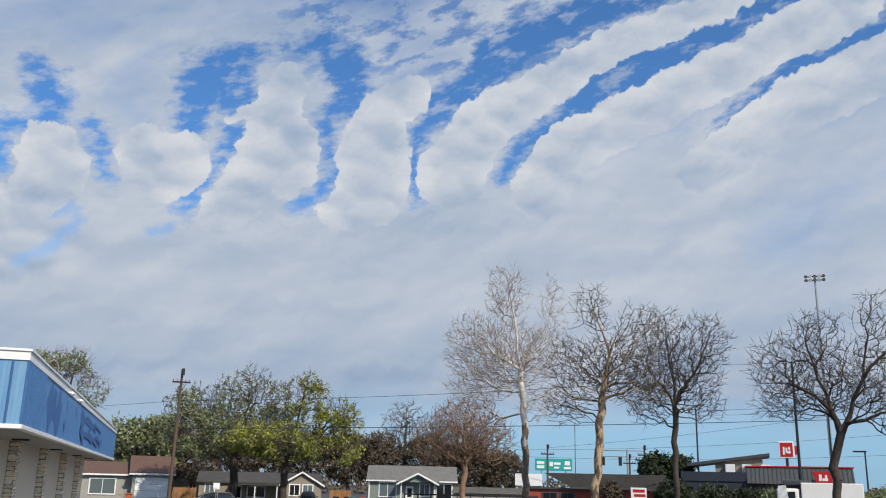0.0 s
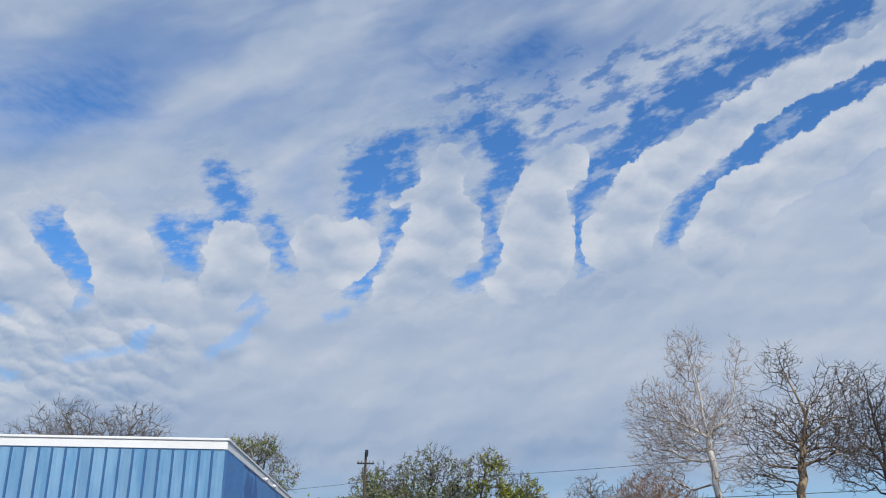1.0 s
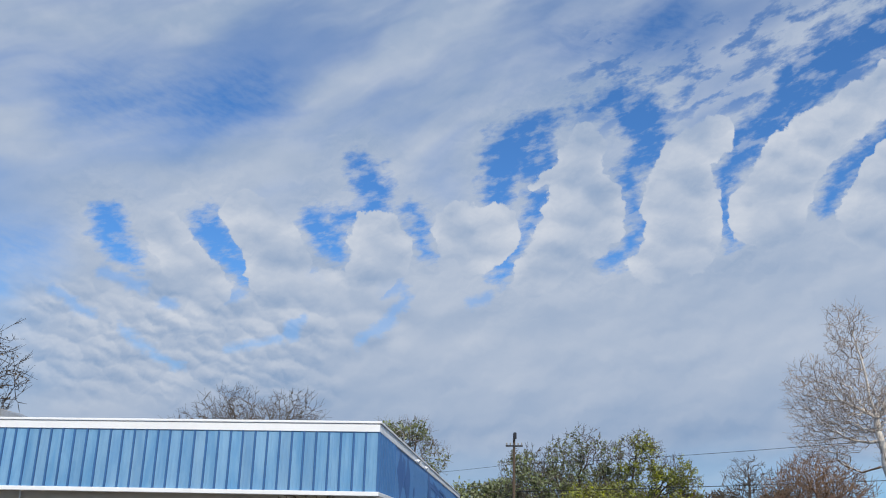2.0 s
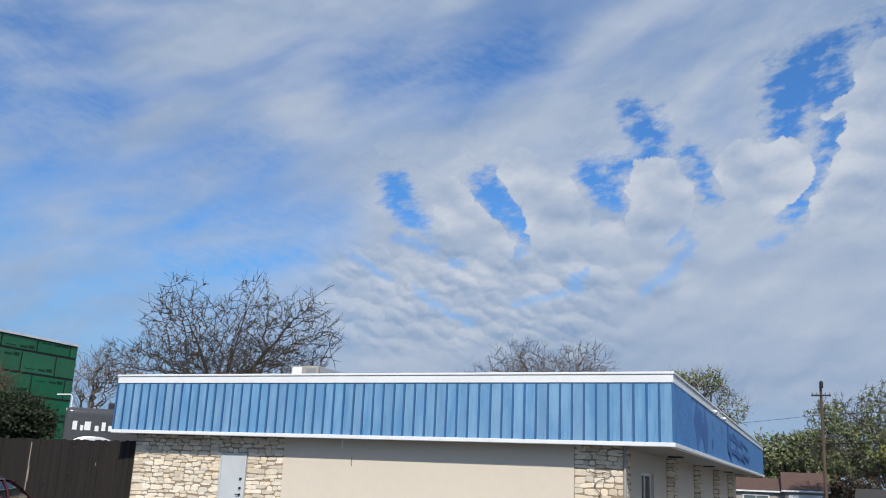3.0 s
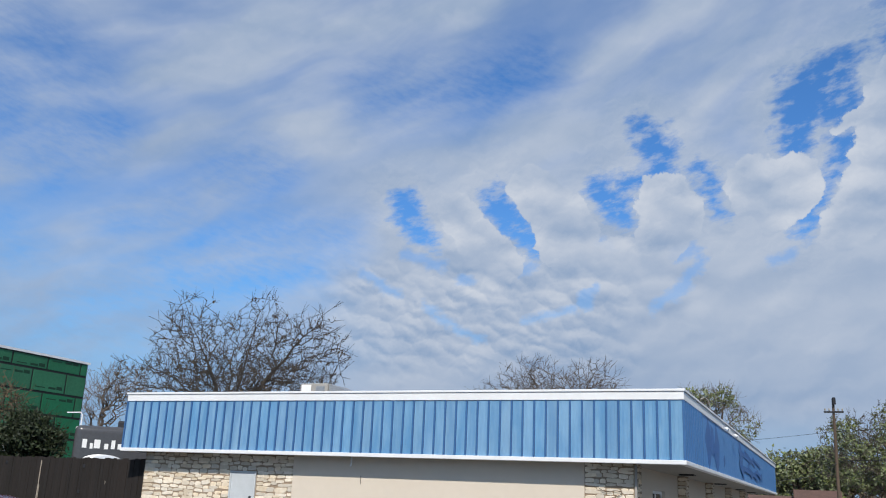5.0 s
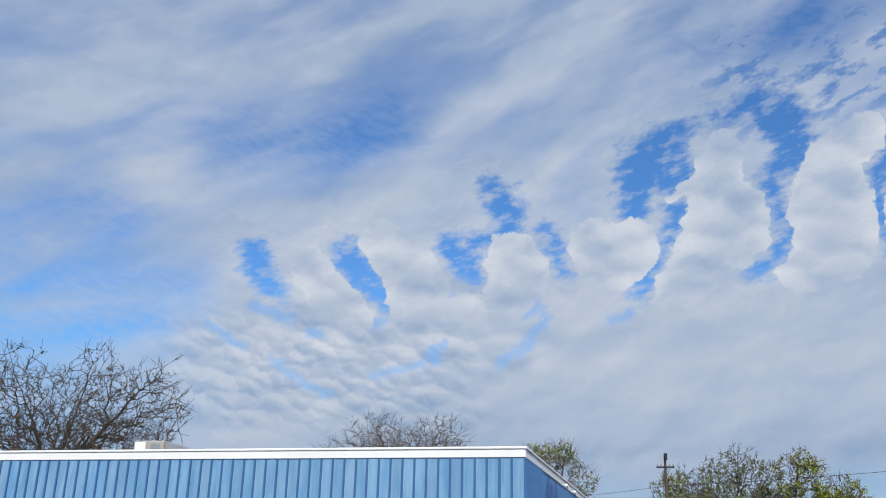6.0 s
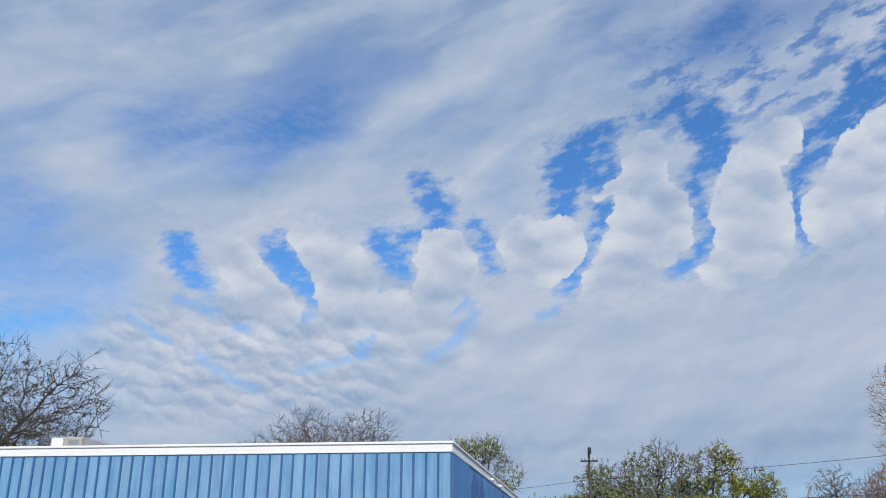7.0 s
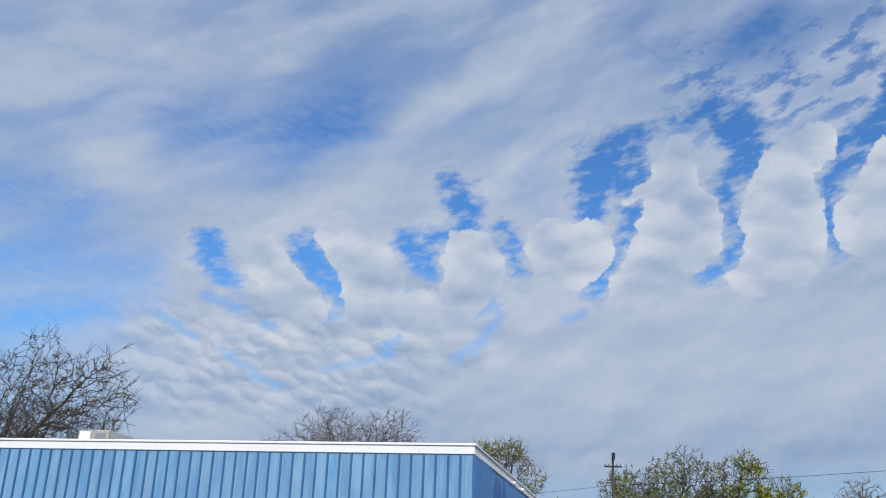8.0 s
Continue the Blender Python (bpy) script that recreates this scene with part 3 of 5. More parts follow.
# fascia: coping, backing and trim run round the roof
fascia = part("fascia", slab(FX0 + 0.03, FX1 - 0.03, FY0 + 0.03, FY0 + 0.10, 2.70, 4.10), "blue_rib_shaded", shop, "blue ribbed metal fascia")
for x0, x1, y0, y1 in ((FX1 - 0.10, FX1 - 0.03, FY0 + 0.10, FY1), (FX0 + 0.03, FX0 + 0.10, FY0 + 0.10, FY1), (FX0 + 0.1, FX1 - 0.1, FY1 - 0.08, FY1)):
    part("backing", slab(x0, x1, y0, y1, 2.70, 4.10), "blue_rib_shaded", fascia)
for name, z0, z1, out, mt in (("coping", 4.10, 4.30, 0.03, "white_paint"), ("cap", 4.30, 4.36, 0.06, "white_paint"), ("drip_trim", 2.60, 2.70, 0.05, "white_paint")):
    o = out
    part(name, slab(FX0 - o, FX1 + o, FY0 - o, FY0 + 0.12, z0, z1, 0.008), mt, shop, "white painted metal edge")
    part(name, slab(FX1 - 0.12, FX1 + o, FY0 + 0.12, FY1 + o, z0, z1, 0.008), mt, shop, "white painted metal edge")
    part(name, slab(FX0 - o, FX0 + 0.12, FY0 + 0.12, FY1 + o, z0, z1, 0.008), mt, shop, "white painted metal edge")
    part(name, slab(FX0 + 0.12, FX1 - 0.12, FY1 - 0.1, FY1 + o, z0, z1), mt, shop, "white painted metal edge")


def panel_mesh(w):
    """A metal sheet with a folded rib at one edge and two faint swages."""
    bm = bmesh.new()
    prof = [(0, 0.02), (0.0, 0.0), (w * 0.30, 0.0), (w * 0.33, -0.006), (w * 0.36, 0.0), (w * 0.64, 0.0), (w * 0.67, -0.006), (w * 0.70, 0.0), (w, 0.0), (w, 0.02)]
    prism(bm, prof, 1.40)
    bmesh.ops.transform(bm, matrix=Matrix(((1, 0, 0, 0), (0, 0, 1, 0), (0, 1, 0, 2.70), (0, 0, 0, 1))), verts=bm.verts)
    bmesh.ops.recalc_face_normals(bm, faces=bm.faces)
    me = bpy.data.meshes.new("panel")
    bm.to_mesh(me)
    me.materials.append(MATS["blue_panel"])
    # batten: its dark blue paints the shade line along each rib
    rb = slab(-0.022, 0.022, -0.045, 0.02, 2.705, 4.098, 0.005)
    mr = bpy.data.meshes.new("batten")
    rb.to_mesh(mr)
    mr.materials.append(MATS["blue_rib_shaded"])
    return me, mr


N_FRONT = 55
PW = (FX1 - FX0) / N_FRONT
sheet, batten = panel_mesh(PW)
rng = random.Random(3)
for i in range(N_FRONT):
    ob = child("panel", sheet, fascia)
    ob.matrix_basis = Matrix.Translation((FX0 + i * PW, FY0 + rng.uniform(0, 0.004), 0))
    ob = child("batten", batten, fascia)
    ob.matrix_basis = pose(FX0 + i * PW + rng.uniform(-0.006, 0.006), FY0, 0, 0, rng.uniform(-0.12, 0.12), 0)
for i in range(11):
    m = pose(FX1, FY0 + 0.01 + i * PW, 0, 0, 0, 90)
    child("panel", sheet, fascia).matrix_basis = m
    child("batten", batten, fascia).matrix_basis = m
for i in range(40):
    m = pose(FX0, FY0 + 0.3 + (i + 1) * PW, 0, 0, 0, -90)
    child("panel", sheet, fascia).matrix_basis = m
    child("batten", batten, fascia).matrix_basis = m
y = FY0 + 11 * PW + 0.02
while y < FY1 - 0.1:
    y1 = min(y + 2.44, FY1)
    part("board", slab(FX1 - 0.03, FX1 + 0.0, y, y1 - 0.008, 2.70, 4.10), "blue_board", fascia, "flat blue sign board")
    y = y1


def stroke(y0, z0, y1, z1, w, lift):
    """A flat dab of old paint on the sign boards."""
    d = Vector((0, y1 - y0, z1 - z0)).normalized()
    n = Vector((0, -d.z, d.y)) * w / 2
    bm = bmesh.new()
    a, b = Vector((FX1 + 0.003 + lift, y0, z0)), Vector((FX1 + 0.003 + lift, y1, z1))
    mid = (a + b) / 2
    lo = [a + n * 0.7, mid + n, b + n * 0.8, b - n, mid - n * 0.8, a - n]
    vs = [bm.verts.new(p) for p in lo]
    ws = [bm.verts.new(p - Vector((0.002, 0, 0))) for p in lo]
    bm.faces.new(vs), bm.faces.new(ws[::-1])
    for i in range(6):
        bm.faces.new((vs[i], ws[i], ws[(i + 1) % 6], vs[(i + 1) % 6]))
    bmesh.ops.recalc_face_normals(bm, faces=bm.faces)
    part("old_paint", bm, "blue_ghost", fascia, "dark blue traces of removed lettering")


for k, q in enumerate(((25.95, 3.86, 26.7, 2.98, 1.15), (27.2, 3.92, 27.1, 3.1, 0.7), (28.5, 3.78, 27.8, 2.88, 1.25), (30.0, 3.25, 30.1, 2.98, 0.45),
          (35.0, 3.92, 36.2, 3.42, 0.55), (35.6, 3.72, 39.4, 3.60, 0.2), (37.2, 3.86, 41.8, 3.48, 0.14), (38.4, 3.38, 41.4, 3.82, 0.13), (40.6, 3.76, 44.8, 3.58, 0.13),
          (35.0, 3.36, 36.4, 2.96, 0.5), (35.4, 3.2, 40.2, 3.10, 0.2), (38.0, 3.32, 43.0, 2.93, 0.14), (39.5, 2.98, 43.2, 3.37, 0.13), (42.0, 3.28, 45.5, 3.10, 0.16), (44.0, 2.98, 45.4, 3.3, 0.18))):
    stroke(*q, 0.003 * k)

# small fittings
for y in (29.9, 32.7):
    lamp = thing("flood_light", (FX1 + 0.05, y, 4.12), "small white twin flood light on the roof edge", "flood light", "flood lights on the roof edge")
    part("bracket", bar([(FX1 + 0.03, y, 4.12), (FX1 + 0.1, y, 4.12)], 0.02, 6), "white_paint", lamp)
    for dy in (-0.08, 0.08):
        part("head", bar([(FX1 + 0.1, y + dy, 4.13), (FX1 + 0.13, y + dy * 1.1, 4.11), (FX1 + 0.19, y + dy * 1.4, 4.06)], [0.03, 0.05, 0.06], 10), "white_paint", lamp)
for y, x in ((28.4, -4.14), (37.6, -4.2), (46.7, -4.3), (53.0, -4.3)):
    v = thing("soffit_light", (x, y, 2.6), "dark square light fitting in the soffit", "light fitting", "soffit lights")
    part("housing", slab(x - 0.22, x + 0.22, y - 0.22, y + 0.22, 2.575, 2.62, 0.01), "dark_metal", v)
    part("lens", slab(x - 0.17, x + 0.17, y - 0.17, y + 0.17, 2.568, 2.576), "pale_glass", v)
p = thing("pipe_stub", (-12.27, WY - 0.05, 2.6), "short white drain pipe under the soffit", "pipe")
part("tube", bar([(-12.27, WY - 0.06, 2.62), (-12.27, WY - 0.06, 2.40), (-12.27, WY - 0.10, 2.36)], 0.022, 8), "white_paint", p)
p = thing("cable_stub", (-11.97, WY - 0.01, 2.1), "thin loose cable end on the stucco wall", "cable")
part("wire", bar([(-11.97, WY - 0.008, 2.12), (-11.975, WY - 0.012, 2.0), (-11.965, WY - 0.012, 1.9)], 0.008, 5), "dark_metal", p)
part("corner_strip", slab(-4.495, -4.44, WY - 0.02, WY + 0.04, 0, 2.60), "soffit", shop)

# roof plant
ac = thing("air_conditioner", (-16.6, 28.0, 4.12), "pale grey rooftop air conditioner with a sloping hood", "air conditioner")
part("curb", slab(-17.1, -15.9, 27.05, 28.95, 4.12, 4.35), "galvanised", ac)
part("case", slab(-17.15, -16.05, 27.0, 28.6, 4.35, 5.30, 0.03), "soffit", ac)
part("panel", slab(-17.08, -16.7, 26.985, 27.0, 4.5, 5.25), "white_paint", ac)
part("grille", slab(-16.5, -16.15, 26.985, 27.0, 4.6, 5.2), "galvanised", ac)
part("hood", prism(bmesh.new(), [(-16.04, 4.35), (-14.9, 4.35), (-14.9, 4.85), (-15.3, 5.05), (-16.04, 5.28)], 1.3, Matrix.Translation((0, 27.1, 0))), "galvanised", ac, "sloping sheet-metal hood")
mast = thing("service_mast", (-3.7, 31.0, 4.12), "curved grey service conduit on the roof edge", "conduit")
part("conduit", bar([(-3.7, 31.0, 4.12), (-3.7, 31.0, 4.9), (-3.75, 30.9, 5.12), (-3.85, 30.7, 5.2), (-3.95, 30.5, 5.1)], 0.014, 8), "soffit", mast)
part("conduit", bar([(-3.7, 31.6, 4.12), (-3.72, 31.6, 4.5), (-3.72, 31.4, 4.75), (-3.74, 31.1, 4.85)], 0.012, 8), "soffit", mast)

# ---- fence, yard and the green sheathed building ----
fence = thing("fence", (-30, 23.6, -0.15), "tall dark brown board fence beside the shop", "fence")
FENCE = [Vector((-19.55, 22.45, 0)), Vector((-29.6, 23.7, 0)), Vector((-41, 24.6, 0))]
rng = random.Random(5)
bm = slab(-0.07, 0.066, -0.012, 0.012, -0.15, 2.4, 0.004)
board = bpy.data.meshes.new("board")
bm.to_mesh(board)
board.materials.append(MATS["fence_brown"])
for a, b in zip(FENCE, FENCE[1:]):
    d = (b - a).normalized()
    ang = math.degrees(math.atan2(d.y, d.x))
    n = int((b - a).length / 0.14)
    for i in range(n):
        c = a + d * (i + 0.5) * 0.14
        if abs(c.x + 24.55) < 0.06:
            continue
        child("board", board, fence).matrix_basis = Matrix.Translation((0, 0, 0)) @ pose(c.x, c.y + rng.uniform(-0.008, 0.008), rng.uniform(-0.03, 0.015), 0, rng.uniform(-0.3, 0.3), ang)
    for z in (0.3, 1.2, 2.1):
        m = pose(a.x, a.y, 0, 0, 0, ang)
        part("rail", slab(0, (b - a).length, -0.09, -0.02, z, z + 0.09, m=m), "fence_brown", fence)
for x, z in ((-22.4, 2.15), (-22.5, 1.35), (-26.4, 2.2), (-23.7, 1.0)):
    y = 22.45 + (-19.55 - x) * 0.124
    part("bracket", slab(x - 0.05, x + 0.05, y - 0.03, y - 0.014, z - 0.06, z + 0.04, 0.006), "dark_metal", fence)

# pale splits; the long strip at x = -24.55 paints light through the gap
paint("raw_wood_gap_light", (0.42, 0.36, 0.29), None, 0.9, 3.0)
for x, z0, z1, w in ((-24.55, 0.1, 2.28, 0.03), (-24.50, 1.0, 1.5, 0.02), (-27.5, 1.7, 2.05, 0.018), (-27.46, 2.0, 2.25, 0.014), (-28.9, 1.8, 2.1, 0.012), (-21.3, 1.6, 1.7, 0.014)):
    y = 22.45 + (-19.55 - x) * 0.1244
    part("split_edge", slab(x - w / 2, x + w / 2, y - 0.026, y - 0.012, z0, z1), "raw_wood_gap_light", fence, "pale strip for the light gap and splits in the dark boards")
paint("green_sheathing", (0.022, 0.17, 0.08), (0.017, 0.13, 0.06), 0.6, 0.8, 0.6, per=0.10)
paint("black_tape", (0.018, 0.022, 0.02), None, 0.5, 2.0)
paint("print_grey", (0.006, 0.045, 0.022), None, 0.6, 2.0)
new_build = thing("unfinished_building", (-46, 30, 0), "unfinished building sheathed in green boards with black taped joints", "building")
GX = -40.4
part("wall", slab(GX - 12, GX - 0.03, 12, 40.3, -0.15, 8.35), "black_tape", new_build)
part("roof", slab(GX - 12.1, GX + 0.06, 11.9, 40.4, 8.35, 8.48), "white_paint", new_build, "white roof edge")
row, z = 0, 8.35
while z > 1.0:
    z0 = z - (0.75 if row == 0 else 1.22)
    y = 40.3 - (0.55, 1.5, 0.6, 1.9, 1.0, 0.3)[row % 6]
    edges = [40.3]
    while y > 12.3:
        edges.append(y)
        y -= 2.44
    edges.append(12.0)
    for y1, y0 in zip(edges, edges[1:]):
        if y1 - y0 < 0.2:
            continue
        sh = part("sheathing_board", slab(GX - 0.03, GX, y0 + 0.065, y1 - 0.065, z0 + 0.065, z - 0.065), "green_sheathing", new_build)
        if y1 - y0 > 1.6 and y1 > 24:
            up = (row * 3 + int(y1)) % 3
            zz = z0 + (0.22 if up else 0.85) * (z - z0) / 1.22
            part("print", slab(GX, GX + 0.003, y1 - 0.62, y1 - 0.2, zz, zz + 0.19), "print_grey", sh)
            part("print", slab(GX, GX + 0.003, y1 - 1.2, y1 - 0.68, zz, zz + 0.12), "print_grey", sh)
            part("print", slab(GX, GX + 0.003, y0 + 0.3, y0 + 1.0, zz + 0.02, zz + 0.07), "print_grey", sh)
    z, row = z0, row + 1

# travel trailer behind the fence
paint("trailer_grey", (0.075, 0.075, 0.08), (0.06, 0.06, 0.064), 0.16, 1.0, 0.3, spec=0.5)
paint("trailer_white", (0.84, 0.84, 0.83), (0.76, 0.76, 0.75), 0.35, 1.0, 0.4, speck=0.1)
RV = pose(-25.0, 27.0, 0, 0, 0, 43)
rv = thing("travel_trailer", RV.translation, "grey fifth-wheel travel trailer parked behind the fence", "trailer")


def turned(bm, m):
    bmesh.ops.transform(bm, matrix=m, verts=bm.verts)
    return bm


def rounded(x0, x1, y0, y1, z0, z1, r, seg=3):
    bm = slab(x0, x1, y0, y1, z0, z1)
    bmesh.ops.bevel(bm, geom=bm.edges[:], offset=r, segments=seg, affect="EDGES", profile=0.6)
    return bm


part("body", turned(rounded(-1.6, 1.6, 0.6, 9.5, 0.7, 3.70, 0.08), RV), "trailer_white", rv)
cap = rounded(-1.6, 1.6, 0.0, 1.2, 1.2, 3.72, 0.28, 4)
cap = part("front_cap", turned(cap, RV), "trailer_grey", rv, "glossy dark grey front cap", True)
for dx, dz, w in ((-1.2, 0.0, 0.22), (-0.95, -0.02, 0.16), (-0.75, 0.0, 0.28), (-0.42, -0.02, 0.2), (-0.18, 0.0, 0.2), (0.06, 0.0, 0.2), (0.32, 0.0, 0.26), (0.62, 0.04, 0.22), (0.86, -0.02, 0.18)):
    part("badge_mark", turned(slab(dx - w / 2 + 0.03, dx + w / 2 - 0.03, -0.006, 0.01, 2.98 + dz - 0.1, 2.98 + dz + (0.22 if dx in (-1.2, -0.75, -0.18, 0.62) else 0.1), 0.0), RV), "trailer_white", cap)
glass("chrome_glass", (0.55, 0.58, 0.62), 0.15)
bm = bmesh.new()
bmesh.ops.create_uvsphere(bm, u_segments=24, v_segments=10, radius=1)
bmesh.ops.transform(bm, matrix=RV @ Matrix.Translation((-0.45, 0.0, 2.45)) @ Matrix.Diagonal((0.62, 0.06, 0.2, 1)), verts=bm.verts)
part("windshield_panel", bm, "chrome_glass", cap, "pale shiny oval panel", True)
bm = bmesh.new()
bmesh.ops.create_uvsphere(bm, u_segments=24, v_segments=10, radius=1)
bmesh.ops.transform(bm, matrix=RV @ Matrix.Translation((-0.5, 0.02, 2.43)) @ Matrix.Diagonal((0.8, 0.05, 0.26, 1)), verts=bm.verts)
part("trim_ring", bm, "galvanised", cap, "", True)
part("roof_vent", turned(rounded(-0.1, 0.65, 1.2, 2.0, 3.7, 4.02, 0.06), RV), "dark_metal", rv)
part("pin_box", turned(slab(-0.2, 0.2, 0.2, 1.0, 0.9, 1.25), RV), "dark_metal", rv)
for dx in (-1.1, 0.85):
    for dy in (6.3, 7.3):
        part("wheel", turned(bar([(dx, dy, 0.25), (dx + 0.25, dy, 0.25)], 0.4, 20), RV), "black_tape", rv)
for dx in (-0.8, 0.7):
    part("jack", turned(slab(dx, dx + 0.12, 1.0, 1.12, -0.15, 1.3), RV), "galvanised", rv)
vent = thing("vent_pipe", bearing(-45.0, 38), "thin white vent pipe behind the fence", "pipe")
q = bearing(-45.0, 38)
part("tube", bar([(q.x, q.y, -0.15), (q.x, q.y, 4.15), (q.x - 0.08, q.y - 0.02, 4.25), (q.x - 0.5, q.y - 0.3, 4.22)], 0.026, 8), "white_paint", vent)
shed = thing("white_shed", bearing(-50.6, 46, -0.15), "low white corrugated shed behind the bushes", "shed")
m = pose(*bearing(-50.6, 46), 0, 0, 50)
part("wall", turned(slab(-3.5, 1.9, 0, 3, -0.15, 3.3), m), "trailer_white", shed)
part("roof", turned(prism(bmesh.new(), [(-3.7, 3.3), (2.1, 3.3), (1.9, 3.85), (-3.5, 3.85)], 3.2, Matrix.Translation((0, -0.1, 0))), m), "galvanised", shed)


# ---- vehicles ----
def car(m, paintwork, label, length=4.75, height=1.45, name="car", suv=False, group=""):
    """A closed car, nose at y = 0: lofted body, arched glass, roof skin, pillars, lights and wheels."""
    ob = thing(name, m.translation, label, "car", group)
    L, H = length, height
    k = H / 1.45

    def loft(rows, smooth_ends=True):
        bm = bmesh.new()
        rings = [[bm.verts.new(p) for p in row] for row in rows]
        for a, c in zip(rings, rings[1:]):
            for i in range(len(a) - 1):
                bm.faces.new((a[i], a[i + 1], c[i + 1], c[i]))
        bm.faces.new(rings[0]), bm.faces.new(rings[-1][::-1])
        bmesh.ops.recalc_face_normals(bm, faces=bm.faces)
        return bm

    # deck height and half width along the length
    deck = [(0.0, 0.60, 0.62), (0.02, 0.68, 0.74), (0.08, 0.76, 0.82), (0.18, 0.84, 0.87), (0.28, 0.92, 0.90), (0.5, 0.95, 0.91), (0.75, 0.97, 0.90), (0.9, 0.99 if not suv else 1.0, 0.86), (0.98, 0.94, 0.78), (1.0, 0.80, 0.70)]
    rows = []
    for f, z, w in deck:
        z *= k
        rows.append([(-w, f * L, 0.24), (-w * 1.01, f * L, 0.5 * k), (-w * 0.98, f * L, z - 0.10), (-w * 0.88, f * L, z - 0.02), (0, f * L, z + 0.02), (w * 0.88, f * L, z - 0.02), (w * 0.98, f * L, z - 0.10), (w * 1.01, f * L, 0.5 * k), (w, f * L, 0.24)])
    part("body", turned(loft(rows), m), paintwork, ob, "", True)
    f0, b0 = (0.24, 0.97) if suv else (0.27, 0.87)
    arch = []
    for i in range(13):
        f = f0 + (b0 - f0) * i / 12
        x = (f - f0) / (b0 - f0)
        rise = min(1, math.sin(min(1, x / (0.34 if not suv else 0.26)) * math.pi / 2)) * min(1, math.sin(min(1, (1 - x) / (0.42 if not suv else 0.14)) * math.pi / 2))
        base = 0.92 * k
        arch.append((f, base, base + (H - 0.03 - base) * rise))
    rows = []
    for f, z0, z1 in arch:
        h = z1 - z0
        rows.append([(-0.80, f * L, z0 - 0.03), (-0.80 + 0.14 * h, f * L, z0 + h * 0.45), (-0.80 + 0.36 * h, f * L, z0 + h * 0.88), (-0.45, f * L, z1 - 0.005), (0, f * L, z1 + 0.01), (0.45, f * L, z1 - 0.005), (0.80 - 0.36 * h, f * L, z0 + h * 0.88), (0.80 - 0.14 * h, f * L, z0 + h * 0.45), (0.80, f * L, z0 - 0.03)])
    part("glasshouse", turned(loft(rows), m), "dark_glass", ob, "dark tinted glass", True)
    skin = []
    for (f, z0, z1), row in zip(arch, rows):
        if z1 > H - 0.12:
            skin.append([(p[0] * 1.02, p[1], p[2] + 0.014) for p in row[2:7]])
    part("roof", turned(loft(skin), m), paintwork, ob, "", True)
    for s in (-1, 1):
        for i0, i1 in ((0, 4), (6, 6), (12, 8)):
            pts = []
            for i in ((i0, (i0 + i1) // 2, i1) if i0 != i1 else (6,)):
                row = rows[i]
                if i0 == i1:
                    pts = [Vector(row[j]) for j in (0, 1, 2)]
                else:
                    pts.append(Vector(row[2 if i != i0 else 0]))
            pts = [Vector((abs(p.x) * s * 1.01, p.y, p.z)) for p in pts]
            part("pillar", turned(bar(pts, 0.03, 5), m), paintwork, ob)
        part("headlight", turned(rounded(s * 0.58 - 0.2, s * 0.58 + 0.2, 0.0, 0.09 * L, 0.58 * k, 0.70 * k, 0.04, 2), m), "chrome_glass", ob, "clear headlight")
        part("mirror", turned(rounded(s * 0.95 - 0.1, s * 0.95 + 0.1, 0.33 * L, 0.33 * L + 0.12, 0.93 * k, 1.05 * k, 0.04, 2), m), paintwork, ob, "", True)
        part("door_handle", turned(slab(s * 0.925 - 0.012, s * 0.925 + 0.012, 0.56 * L, 0.6 * L, 0.80 * k, 0.83 * k), m), "galvanised", ob)
        for fy in (0.19, 0.80):
            wh = part("wheel", turned(bar([(s * 0.72, fy * L, 0.32), (s * 0.91, fy * L, 0.32)], 0.32, 20), m), "black_tape", ob)
            part("rim", turned(bar([(s * 0.905, fy * L, 0.32), (s * 0.92, fy * L, 0.32)], 0.2, 14), m), "galvanised", wh)
    part("grille", turned(rounded(-0.42, 0.42, -0.03, 0.06, 0.48 * k, 0.60 * k, 0.02, 2), m), "galvanised", ob, "chrome grille")
    part("bumper", turned(rounded(-0.72, 0.72, -0.06, 0.2, 0.24, 0.46 * k, 0.06, 2), m), paintwork, ob, "", True)
    return ob


paint("car_red", (0.085, 0.008, 0.012), (0.065, 0.007, 0.01), 0.2, 1.0, 0.3, spec=0.6)
paint("car_grey", (0.12, 0.125, 0.135), None, 0.25, 1.0, 0.3, spec=0.6)
paint("car_black", (0.02, 0.02, 0.022), None, 0.22, 1.0, 0.3, spec=0.6)
q = bearing(-52.2, 20.5)
car(pose(q.x, q.y, -0.15, 0, 0, 28), "car_red", "dark red sedan parked before the brown fence")
# ---- trees near and far ----
def at(az, el, dist, off=0.0):
    """The place seen at a bearing and elevation, dist away."""
    p = bearing(az, dist + off, 1.6 + (dist + off) * math.tan(radians(el)))
    return tuple(p)


def blob(az, el, dist, w, h, d=None, off=0.0):
    """Part of a crown: centre by bearing and elevation, half widths in degrees."""
    c = at(az, el, dist, off)
    k = dist * math.tan(radians(1))
    return (*c, w * k, d or w * k, h * k)


def foot(az, dist):
    p = bearing(az, dist)
    return (p.x, p.y, ground_z(p.y))


